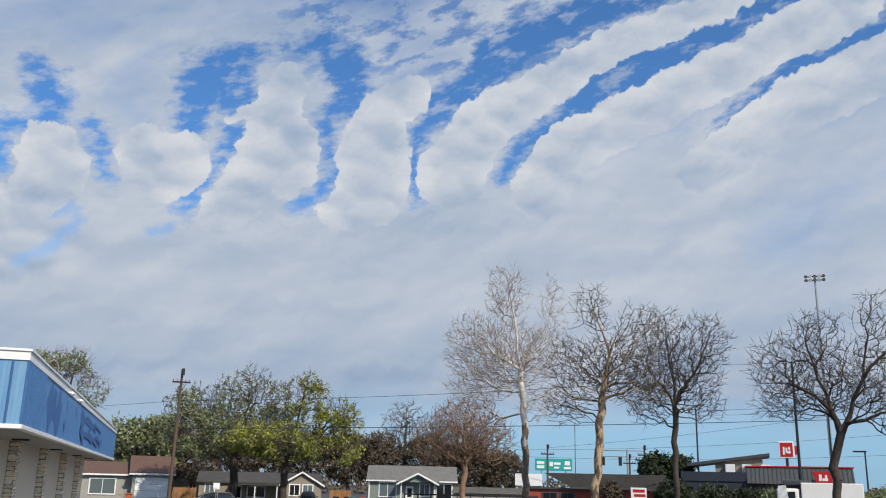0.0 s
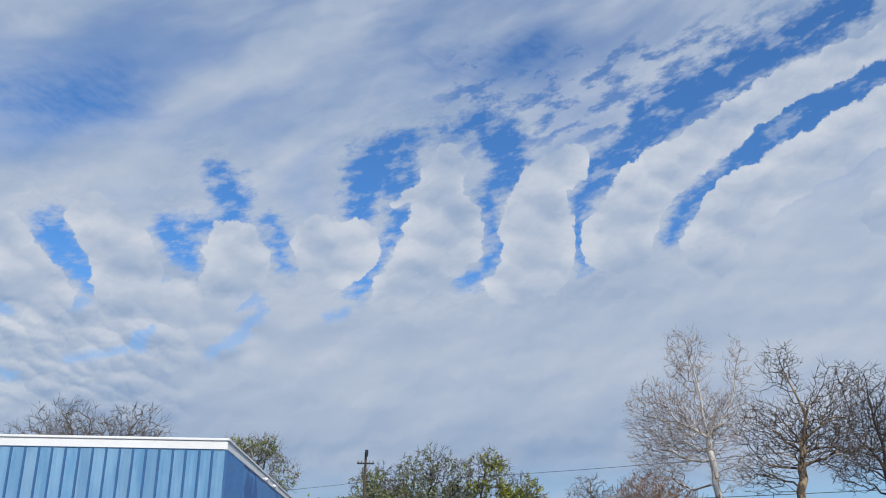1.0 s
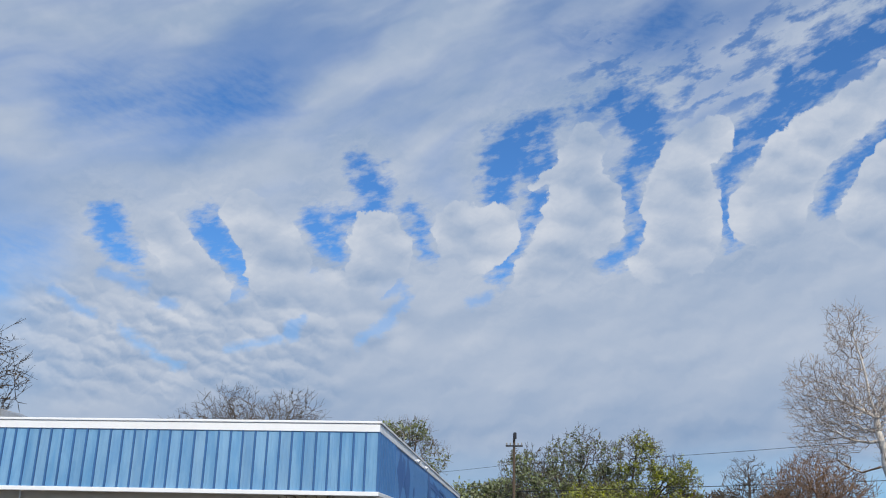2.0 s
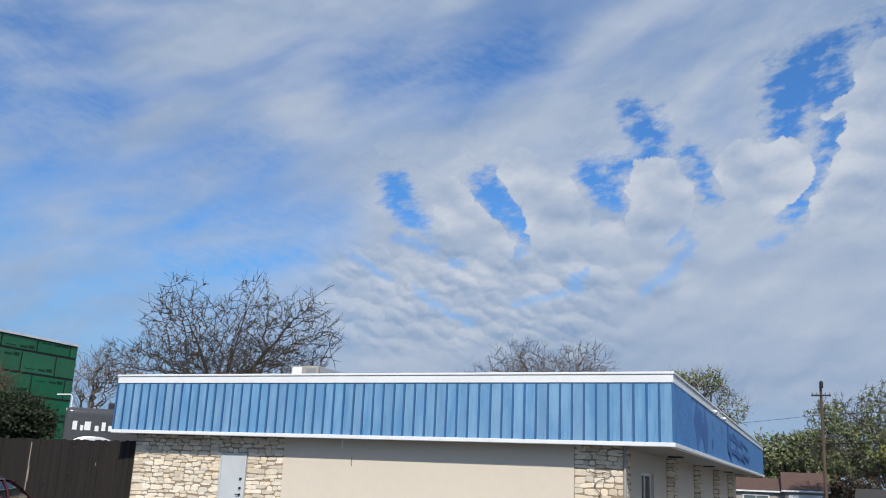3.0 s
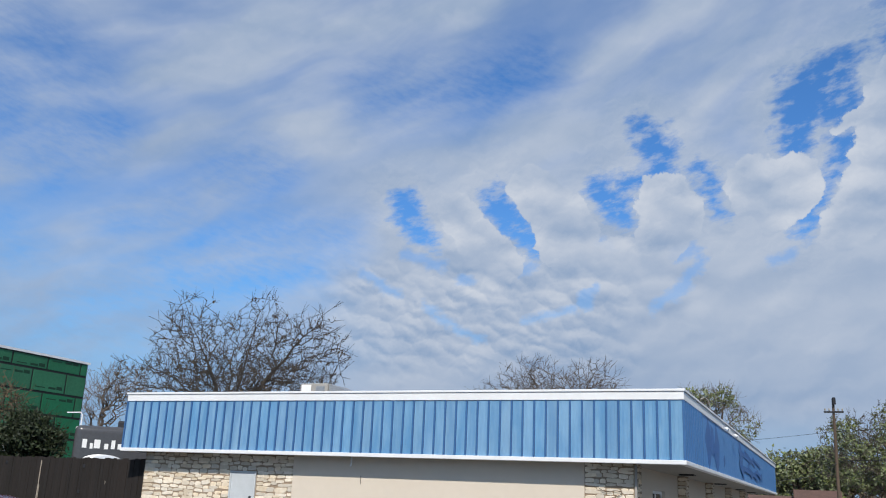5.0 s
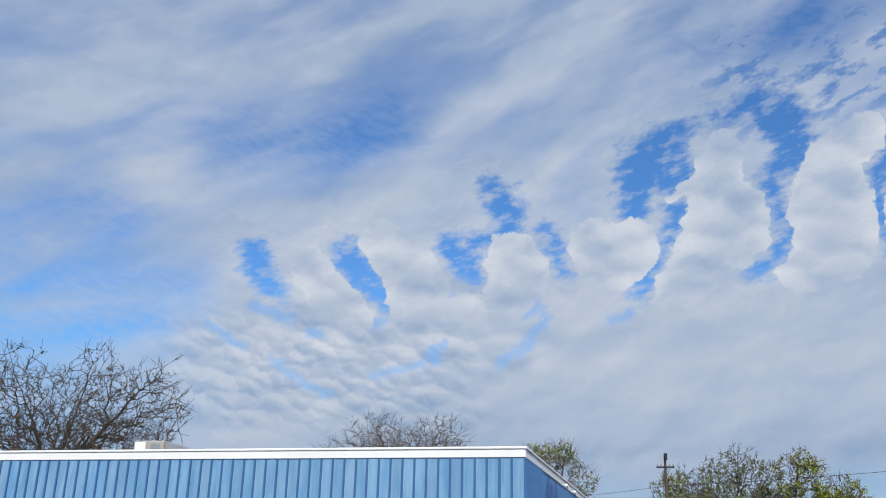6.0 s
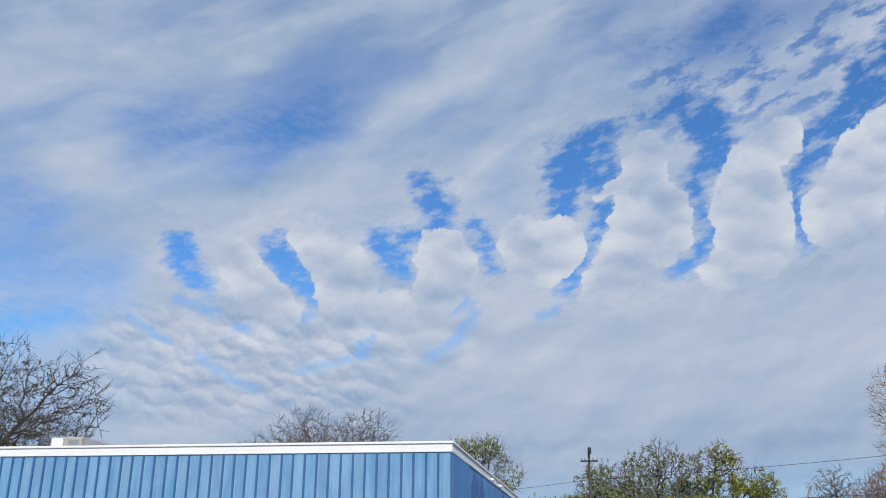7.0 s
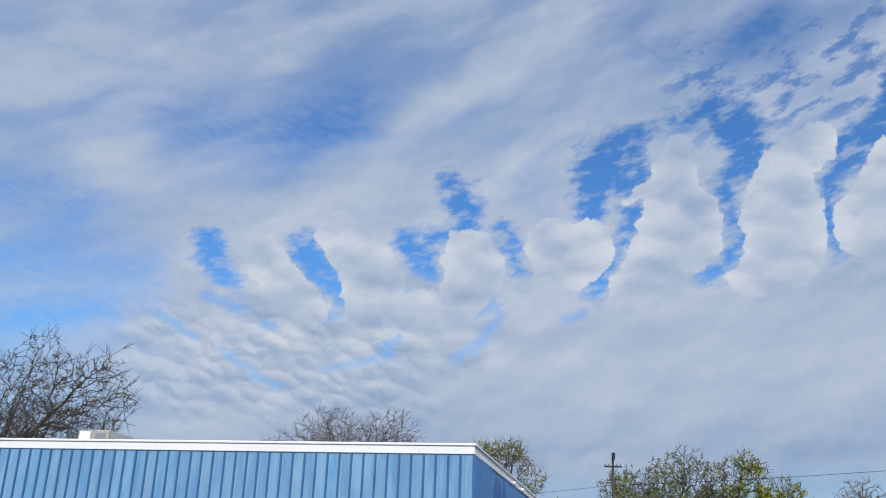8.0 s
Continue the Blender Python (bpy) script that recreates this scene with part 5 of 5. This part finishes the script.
# pale house further back
m = facing(0.9, 142)
h = thing("house", m.translation, "pale far house behind a board fence", "house", "houses across the street")
part("wall", turned(slab(-2.6, 2.6, 0, 7, GZ, 2.2), m), "siding_pale", h)
part("roof", gable_roof(m, -2.6, 2.6, 0, 7, 2.3, 3.6), "shingle_grey", h)
window(h, m, 0.6, 1.6, 0.4, 1.6, -0.03, "dark_glass")

# board fences between the houses
for az, dist, w, top in ((0.9, 110, 2.6, 0.75), (10.2, 113, 2.6, 0.8), (-4.6, 112, 1.6, 0.6)):
    m = facing(az, dist)
    f = thing("fence", m.translation, "orange-brown cedar board fence between the houses", "fence", "cedar fences")
    for i in range(int(w / 0.2)):
        part("board", turned(slab(-w / 2 + i * 0.2, -w / 2 + i * 0.2 + 0.185, -0.02, 0.02, GZ, top + random.Random(i).uniform(-0.04, 0.04)), m), "cedar", f)
    part("rail", turned(slab(-w / 2, w / 2, 0.02, 0.08, 0.2, 0.3), m), "cedar", f)

# bins
for az, dist, mt, lab in ((9.95, 107, "car_black", "black wheeled refuse bin"), (10.6, 107, "car_black", "black wheeled refuse bin"), (10.9, 106, "bin_teal", "teal wheeled recycling bin"), (11.6, 106, "bin_orange", "orange bin beside the house"), (-2.2, 98, "bin_orange", "orange bin beside the driveway")):
    m = facing(az, dist)
    b = thing("bin", m.translation, lab, "bin", "bins by the drives")
    bm = bmesh.new()
    prism(bm, [(-0.25, GZ + 0.1), (0.25, GZ + 0.1), (0.33, GZ + 1.05), (-0.33, GZ + 1.05)], 0.65, m)
    part("body", bm, mt, b)
    part("lid", turned(slab(-0.37, 0.37, -0.06, 0.72, GZ + 1.05, GZ + 1.14, 0.02), m), mt, b)
    for s in (-0.28, 0.2):
        part("wheel", turned(bar([(s, 0.62, GZ + 0.13), (s + 0.08, 0.62, GZ + 0.13)], 0.13, 12), m), "black_tape", b)

# parked cars across the street
q = bearing(2.55, 86)
car(pose(q.x - 2.4, q.y, GZ, 0, 0, -88) , "car_grey", "grey hatchback parked at the kerb", 4.6, 1.62, suv=True, group="cars across the street")
q = bearing(8.25, 99)
car(pose(q.x, q.y, GZ, 0, 0, -8), "car_black", "black car parked facing the street", 4.5, 1.72, suv=True, group="cars across the street")
sg = thing("yard_sign", bearing(2.75, 84, GZ), "small white sign on a thin post", "sign")
m = facing(2.75, 84)
part("post", turned(bar([(0, 0, GZ), (0, 0, 1.3)], 0.03, 6), m), "galvanised", sg)
part("plate", turned(slab(-0.28, 0.28, -0.05, -0.03, 0.85, 1.4), m), "white_paint", sg)

# ---- utility poles and wires ----
def sag(a, b, drop, n=14):
    a, b = Vector(a), Vector(b)
    return [a.lerp(b, i / n) - Vector((0, 0, 4 * drop * (i / n) * (1 - i / n))) for i in range(n + 1)]


def wire(a, b, drop=0.6, r=0.018, label="thin black overhead cable"):
    w = thing("overhead_wire", a, label, "cable", "overhead wires")
    part("strand", bar(sag(a, b, drop), r, 4), "black_tape", w)


def utility_pole(az, dist, top, lean=0.0, arm=1.1):
    b = foot(az, dist)
    m = facing(az, dist)
    u = thing("utility_pole", b, "weathered wooden utility pole with a crossarm", "utility pole", "utility poles")
    part("shaft", turned(bar([(0, 0, b[2]), (lean * 0.5, 0, top * 0.5), (lean, 0, top)], [0.15, 0.13, 0.10], 10), m), "wood_pole", u)
    part("crossarm", turned(slab(lean - arm, lean + arm, -0.2, -0.09, top - 1.12, top - 0.98), m), "dark_metal", u)
    for x in (-arm + 0.1, -arm * 0.45, arm * 0.45, arm - 0.1):
        part("insulator", turned(bar([(lean + x, -0.14, top - 0.98), (lean + x, -0.14, top - 0.86), (lean + x, -0.14, top - 0.76)], [0.03, 0.07, 0.04], 8), m), "siding_pale", u)
    part("transformer", turned(bar([(lean + 0.06, -0.22, top - 0.45), (lean + 0.06, -0.22, top + 0.05), (lean + 0.06, -0.22, top + 0.12)], [0.15, 0.15, 0.08], 12), m), "dark_metal", u)
    return m


utility_pole(0.05, 80, 1.6 + 80 * math.tan(radians(6.5)), 0.12, 0.75)
PT = at(0.1, 4.66, 80)
wire(at(-9, 3.65, 84), PT, 0.1)
wire(PT, at(26, 6.3, 64), 0.25)
wire(at(0.1, 3.0, 80), at(5.5, 2.75, 100), 0.2)
wire((-3.3, 56, 3.4), at(0.1, 2.9, 80), 0.4)
wire(at(0.1, 2.4, 80), at(-6, 1.7, 84), 0.3)
utility_pole(47.5, 93, 1.6 + 93 * math.tan(radians(7.9)))
wire(at(0.1, 3.0, 80), at(47.5, 4.4, 93), 0.3, 0.035)
wire(at(23.0, 2.45, 111.8), at(39.5, 4.45, 110), 0.3)
wire(at(30.9, 7.6, 58.2), at(47.5, 7.6, 93), 0.2, 0.014)
wire(at(32.05, 4.8, 110), at(47.5, 5.6, 93), 0.3)
wire(at(32.05, 4.5, 110), at(47.5, 5.25, 93), 0.3)
for e0, e1 in ((1.9, 2.4), (2.3, 3.6)):
    wire(at(21, e0, 118), at(45, e1, 118), 0.6, 0.02)
for az, el, dist in ((28.9, 2.64, 112), (28.0, 2.1, 120), (23.0, 2.6, 112)):
    utility_pole(az, dist, 1.6 + dist * math.tan(radians(el)), 0.0, 0.8)


def slim_pole(az, el, dist, r, label, category="pole"):
    b = foot(az, dist)
    ob = thing("pole", b, label, category, "slim steel poles")
    part("shaft", bar([b, at(az, el, dist)], [r, r * 0.7], 8), "dark_metal", ob)


slim_pole(32.05, 4.87, 110, 0.12, "dark slim steel pole behind the restaurant")
slim_pole(39.5, 4.51, 110, 0.12, "dark slim steel pole behind the restaurant")
slim_pole(24.7, 3.96, 125, 0.06, "thin far steel pole behind the roofs")

# parking lot lamp, double head
lp = thing("street_lamp", foot(37.75, 70), "tall black parking lot lamp with flat heads", "street lamp")
m = facing(37.75, 70)
zt = 1.6 + 70 * math.tan(radians(7.65))
part("shaft", turned(bar([(0, 0, -0.6), (0, 0, zt)], [0.12, 0.08], 10), m), "dark_metal", lp)
for s in (-1, 1):
    part("arm", turned(bar([(0, 0, zt - 0.1), (s * 0.35, 0, zt)], 0.035, 6), m), "dark_metal", lp)
    part("head", turned(slab(min(s * 0.3, s * 0.95), max(s * 0.3, s * 0.95), -0.18, 0.18, zt - 0.03, zt + 0.09, 0.02), m), "dark_metal", lp)
lp = thing("street_lamp", foot(41.25, 128), "short dark street lamp with one arm", "street lamp")
m = facing(41.25, 128)
zt = 1.6 + 128 * math.tan(radians(2.4))
part("shaft", turned(bar([(0, 0, GZ), (0, 0, zt)], [0.13, 0.09], 8), m), "dark_metal", lp)
part("head", turned(slab(-1.4, 0.2, -0.2, 0.2, zt, zt + 0.2, 0.03), m), "dark_metal", lp)

# high mast light
hm = thing("high_mast_light", foot(39.4, 150), "tall grey high-mast light with a rack of flood lamps", "flood light")
m = facing(39.4, 150)
zt = 1.6 + 150 * math.tan(radians(12.6))
part("shaft", turned(bar([(0.3, 0, GZ), (0, 0, zt)], [0.32, 0.14], 10), m), "galvanised", hm)
part("rack", turned(bar([(-1.45, 0, zt), (1.45, 0, zt)], 0.09, 6), m), "dark_metal", hm)
part("rack", turned(bar([(-1.3, 0, zt - 0.6), (1.3, 0, zt - 0.6)], 0.09, 6), m), "dark_metal", hm)
for zz in (zt + 0.12, zt - 0.5):
    for i in range(5):
        x = -1.3 + i * 0.65
        part("lamp_head", turned(bar([(x, 0.1, zz), (x, -0.25, zz - 0.1), (x, -0.35, zz - 0.14)], [0.12, 0.27, 0.28], 10), m), "white_paint" if i % 2 else "galvanised", hm)

# green highway sign
m = facing(23.36, 200)
hs = thing("highway_sign", m.translation, "wide green highway sign on posts far behind the shops", "road sign")
part("panel", turned(slab(-4.0, 4.0, 0, 0.12, 5.35, 7.85, 0.05), m), "sign_green", hs)
for x0, x1, z0, z1 in ((-3.6, -2.0, 6.7, 7.3), (-3.6, -2.0, 5.8, 6.4), (-0.9, -0.1, 6.3, 7.2), (0.1, 1.5, 6.6, 7.1), (0.1, 1.2, 5.8, 6.2), (2.4, 3.5, 6.5, 7.4), (2.2, 3.7, 5.7, 6.2)):
    part("lettering_bar", turned(slab(x0, x1, -0.02, 0.0, z0, z1), m), "white_paint", hs)
for x in (-2.6, 2.6):
    part("post", turned(bar([(x, 0.2, GZ), (x, 0.2, 7.8)], 0.16, 8), m), "galvanised", hs)
# sign gantry frame seen beyond the dark roof
gt = thing("sign_gantry", foot(26.9, 190), "far grey steel sign gantry", "gantry")
m = facing(26.9, 190)
for x in (-3.2, 3.2):
    part("post", turned(bar([(x, 0, GZ), (x, 0, 9.6)], 0.2, 8), m), "galvanised", gt)
for z in (8.2, 9.4):
    part("beam", turned(bar([(-3.4, 0, z), (6.4, 0, z)], 0.09, 6), m), "galvanised", gt)
for x in (-2.0, 1.4):
    part("sign_back", turned(slab(x, x + 0.7, -0.1, 0, 6.4, 8.1), m), "dark_metal", gt)

# ---- shops on the corner ----
m = facing(26.4, 86)
sh = thing("shop", m.translation, "low red shop with a dark shingle roof", "shop")
part("wall", turned(slab(-6.8, 11.5, 0, 9, GZ, 1.55), m), "brick_red", sh)
part("roof", prism(bmesh.new(), [(-5.4, 3.0), (5.6, 3.0), (5.4, 1.75), (-2.9, 1.75)], 5.0, m @ Matrix.Translation((0, -0.6, 0))), "shingle_dark", sh)
part("roof_edge", turned(slab(-3.0, 5.6, -0.75, -0.6, 1.62, 1.78), m), "roof_steel", sh)
part("roof", turned(slab(-6.9, 11.6, -0.2, 9.1, 1.55, 1.7), m), "roof_steel", sh)
for x in (-5.5, -3.9, 0.6, 6.5, 8.5):
    window(sh, m, x, x + 1.2, 0.0, 1.2, -0.03, "dark_glass", "roof_steel")
bn = thing("banner_sign", facing(28.5, 80).translation, "white banner sign with red marks", "sign")
m = facing(28.5, 80)
part("panel", turned(slab(-0.65, 0.65, 0, 0.06, 0.2, 1.85), m), "white_paint", bn)
for x0, x1, z0, z1 in ((-0.5, 0.5, 1.45, 1.7), (-0.4, 0.55, 1.1, 1.32), (-0.5, 0.2, 0.75, 0.95)):
    part("lettering_bar", turned(slab(x0, x1, -0.012, 0.0, z0, z1), m), "sign_red", bn)
for x in (-0.6, 0.55):
    part("post", turned(slab(x, x + 0.06, 0.06, 0.12, ground_z(75), 1.85), m), "galvanised", bn)
lb = thing("low_building", facing(19.6, 100).translation, "low grey flat-roofed building behind a dark rail", "building")
m = facing(19.6, 100)
part("wall", turned(slab(-4.2, 4.4, 0, 6, GZ, 0.9), m), "siding_pale", lb)
part("roof", prism(bmesh.new(), [(-4.5, 0.9), (4.7, 0.9), (4.3, 1.55), (-4.1, 1.55)], 6.4, m @ Matrix.Translation((0, -0.3, 0))), "shingle_grey", lb)
wb = thing("billboard", facing(21.7, 120).translation, "white blank billboard behind the sycamore", "sign")
m = facing(21.9, 120)
part("panel", turned(slab(-1.9, 1.6, 0, 0.15, 1.9, 3.4), m), "white_paint", wb)
part("post", turned(bar([(0, 0.2, GZ), (0, 0.2, 3.2)], 0.15, 8), m), "dark_metal", wb)
rl = thing("rail_fence", facing(18.6, 74).translation, "dark low rail fence along the lot", "fence")
m = facing(18.4, 74)
for i in range(11):
    part("post", turned(slab(-5.5 + i * 1.05, -5.4 + i * 1.05, -0.05, 0.05, -0.75, 1.0), m), "dark_metal", rl)
for z in (0.05, 0.45, 0.85):
    part("rail", turned(slab(-5.5, 5.2, -0.09, -0.05, z, z + 0.12), m), "dark_metal", rl)

# restaurant with a navy wall and ribbed mansard
m = facing(35.6, 96)
rs = thing("restaurant", m.translation, "dark navy restaurant with a ribbed grey mansard roof", "restaurant")
part("wall", turned(slab(-7.6, 8.2, 0, 10, GZ, 2.7), m), "navy_wall", rs)
part("parapet", turned(slab(-7.7, -1.4, -0.1, 0.15, 2.7, 3.6), m), "navy_wall", rs)
man = part("mansard", prism(bmesh.new(), [(-0.6, 2.55), (0.9, 4.15), (1.2, 4.15), (1.2, 2.55)], 9.8, m @ Matrix(((0, 1, 0, -1.4), (1, 0, 0, 0), (0, 0, 1, 0), (0, 0, 0, 1)))), "roof_steel", rs, "ribbed grey steel mansard")
for i in range(25):
    x = -1.35 + i * 0.4
    part("rib", turned(bar([(x, -0.62, 2.56), (x, 0.9, 4.18)], 0.035, 4), m), "dark_metal", man)
part("roof_edge", turned(slab(-1.5, 8.5, 0.75, 1.25, 4.15, 4.28), m), "sign_red", rs)
part("shed_roof", prism(bmesh.new(), [(-7.2, 4.45), (0.9, 5.55), (0.9, 5.25), (-7.2, 4.15)], 6.0, m @ Matrix.Translation((0, 1.5, 0))), "roof_steel", rs)
part("clerestory", prism(bmesh.new(), [(-4.4, 3.2), (0.2, 3.2), (0.2, 5.15), (-4.4, 4.5)], 5.0, m @ Matrix.Translation((0, 1.9, 0))), "siding_tan", rs)
for x in (-3.4, -1.8, 0.0):
    part("roof_unit", turned(slab(x, x + 0.9, 1.3, 1.8, 3.6, 4.4, 0.03), m), "white_paint", rs)
bg_ = part("sign_board", prism(bmesh.new(), [(4.6, 3.75), (6.3, 3.75), (6.4, 2.7), (5.0, 2.7)], 0.1, m @ Matrix.Translation((0, -0.75, 0))), "sign_red", rs, "red sign board with a white mark")
part("emblem", turned(slab(5.2, 5.45, -0.77, -0.75, 2.9, 3.5), m), "white_paint", bg_)
part("emblem", turned(slab(5.5, 6.0, -0.77, -0.75, 2.9, 3.15), m), "white_paint", bg_)
part("emblem", turned(slab(5.75, 5.95, -0.77, -0.75, 3.15, 3.45), m), "white_paint", bg_)
ps = thing("pole_sign", foot(37.08, 115), "square red pole sign with a white border", "sign")
m = facing(37.08, 115)
za, zb = 1.6 + 115 * math.tan(radians(2.09)), 1.6 + 115 * math.tan(radians(2.95))
part("frame", turned(slab(-0.85, 0.85, 0, 0.35, za - 0.1, zb + 0.1, 0.03), m), "white_paint", ps)
fc = part("face", turned(slab(-0.7, 0.7, -0.02, 0.0, za + 0.05, zb - 0.05), m), "sign_red", ps)
for x0, x1, z0, z1 in ((-0.4, -0.2, 0.3, 1.2), (-0.1, 0.1, 0.5, 1.1), (0.1, 0.45, 0.45, 0.7), (0.2, 0.4, 0.8, 1.2)):
    part("emblem", turned(slab(x0, x1, -0.03, -0.02, za + z0, za + z1), m), "white_paint", fc)
part("side_panel", turned(slab(0.9, 1.25, 0.02, 0.3, za + 0.3, zb - 0.4), m), "sign_red", ps)
part("post", turned(bar([(0, 0.2, GZ), (0, 0.2, za)], 0.16, 8), m), "dark_metal", ps)

# white box truck
q = bearing(38.9, 60)
m = pose(q.x, q.y, -0.15, 0, 0, -38.9 + 90)
tr = thing("box_truck", m.translation, "white box truck parked in the lot", "truck")
part("box", turned(rounded(-0.95, 0.95, -2.2, 1.2, 0.75, 2.44, 0.05, 2), m), "trailer_white", tr)
part("cab", turned(rounded(-0.9, 0.9, 1.3, 2.6, 0.55, 2.1, 0.18, 3), m), "trailer_white", tr)
part("bonnet", turned(rounded(-0.85, 0.85, 2.3, 3.4, 0.5, 1.35, 0.15, 3), m), "trailer_white", tr)
part("windscreen", turned(slab(-0.75, 0.75, 2.5, 2.64, 1.35, 1.95, 0.03), m), "dark_glass", tr)
for s in (-0.9, 0.9):
    part("side_window", turned(slab(s - 0.02, s + 0.02, 1.55, 2.3, 1.3, 1.9), m), "dark_glass", tr)
part("vent", turned(slab(0.2, 0.95, -0.9, -0.3, 1.2, 1.9), m), "siding_pale", tr)
part("roof_unit", turned(rounded(-0.6, 0.6, 0.6, 2.2, 2.3, 2.6, 0.08, 2), m), "roof_steel", tr)
for s in (-0.95, 0.7):
    for y in (-1.4, 2.6):
        part("wheel", turned(bar([(s, y, 0.42), (s + 0.25, y, 0.42)], 0.42, 16), m), "black_tape", tr)
sp = thing("leaning_board", foot(37.0, 56), "pale plank leaning before the bushes", "board")
m = facing(37.0, 56)
part("plank", turned(slab(-0.22, 0.22, 0, 0.06, -0.15, 2.1, m=pose(0, 0, 0, 0, -8, 0)), m), "white_paint", sp)

# bushes before the restaurant
for k, (az, dist, w, h, mt) in enumerate(((32.9, 76, 1.3, 0.75, "leaf_dark"), (35.2, 74, 1.4, 0.6, "leaf_dark"), (30.6, 70, 1.2, 0.95, "leaf_dark"), (36.6, 72, 1.0, 0.5, "leaf_olive"), (42.5, 84, 1.8, 0.8, "leaf_olive"), (26.9, 72, 0.45, 0.75, "bud_brown"))):
    tree("bush", foot(az, dist), [[foot(az, dist), at(az, -0.9, dist)]], [blob(az, -0.4, dist, w, h)], 220, 60 + k, "clipped dry tan ornamental grass clump" if mt == "bud_brown" else "dense dark green bush in front of the restaurant", "bark_dark", mt, 0.06, 0.014, mt, 5200, 0.15, low=0.1, group="bushes by the restaurant")

# ---- rubble stones, one by one ----
rng = random.Random(8)
STONES = []
for k in range(16):
    # an irregular flat-faced block with broken corners
    bm = bmesh.new()
    out = []
    for i in range(11):
        w = (i + rng.uniform(-0.3, 0.3)) * math.tau / 11
        c, s_ = math.cos(w), math.sin(w)
        q = max(abs(c), abs(s_)) ** 0.88
        out.append((0.5 * c / q * rng.uniform(0.92, 1.03), 0.5 * s_ / q * rng.uniform(0.88, 1.03)))
    n = len(out)
    tilt = rng.uniform(-0.012, 0.012)
    back = [bm.verts.new((x, 0.06, z)) for x, z in out]
    mid = [bm.verts.new((x, -0.02 + tilt * x, z)) for x, z in out]
    top = [bm.verts.new((x * 0.93, -0.035 + tilt * x, z * 0.86)) for x, z in out]
    for a, b in ((back, mid), (mid, top)):
        for i in range(n):
            bm.faces.new((a[i], a[(i + 1) % n], b[(i + 1) % n], b[i]))
    bm.faces.new(top)
    bmesh.ops.recalc_face_normals(bm, faces=bm.faces)
    me = bpy.data.meshes.new("stone")
    bm.to_mesh(me)
    me.materials.append(MATS["limestone"])
    STONES.append(me)


def lay(parent, m, width, top, low=0.0, hole=None, grain=0.27):
    """Uneven courses of stone over a face from x = 0 to width in the frame m."""
    z = top
    while z > low + 0.05:
        h = rng.choice((0.08, 0.10, 0.12, 0.14, 0.17))
        x = -rng.uniform(0, 0.1)
        while x < width - 0.03:
            w = min(rng.uniform(0.55, 1.6) * grain * (0.8 + h * 2), width - x)
            if width - x - w < 0.12:
                w = width - x
            x0 = max(x, 0.0)
            if not (hole and x0 + w > hole[0] and x0 < hole[1] and z - h / 2 < hole[2]) and w > 0.05:
                ob = child("stone", rng.choice(STONES), parent)
                ob.matrix_basis = m @ pose(x0 + w / 2, 0, z - h / 2 + rng.uniform(-0.028, 0.028), 0, rng.choice((0, 180)) + rng.uniform(-6, 6), 0) @ Matrix.Diagonal((w - 0.012, 1, h * rng.uniform(0.86, 1.02), 1))
            x += w
        z -= h


lay(wall_stone, pose(WX0, WY + 0.05, 0), 5.34, 2.61, 2.2)
lay(wall_stone, pose(WX0, WY + 0.05, 0), 3.20, 2.17, 0.35)
lay(wall_stone, pose(-15.38, WY + 0.05, 0), 1.22, 2.17, 0.35)
lay(pier, pose(-5.74, WY + 0.05, 0), 1.22, 2.61, 0.3)
lay(pier, pose(-4.53, WY + 0.08, 0, 0, 0, 90), 0.76, 2.61, 0.3, grain=0.28)
for y, ob in PIERS:
    lay(ob, pose(WX1, y + 0.05, 0), 0.23, 2.6, 0.5, grain=0.25)
    lay(ob, pose(-4.53, y + 0.06, 0, 0, 0, 90), 0.68, 2.6, 0.5, grain=0.28)
vine = thing("dry_vine", (-5.1, WY - 0.01, 1.0), "dark dry creeper stem on the stone pier", "vine")
knots = [Vector((x, WY - 0.028, z)) for x, z in ((-5.36, 2.02), (-5.2, 1.94), (-4.98, 1.97), (-4.8, 1.93), (-4.92, 1.84), (-5.14, 1.76), (-5.22, 1.62), (-5.08, 1.46), (-5.2, 1.2), (-5.12, 0.7), (-5.15, 0.0))]
curve = []
for i in range(len(knots) - 1):
    a, b, c, d = (knots[max(0, min(len(knots) - 1, i + k))] for k in (-1, 0, 1, 2))
    for k in range(5):
        t = k / 5
        curve.append(0.5 * (2 * b + (c - a) * t + (2 * a - 5 * b + 4 * c - d) * t * t + (3 * b - a - 3 * c + d) * t ** 3))
part("stem", bar(curve, 0.008, 5), "bark_dark", vine)
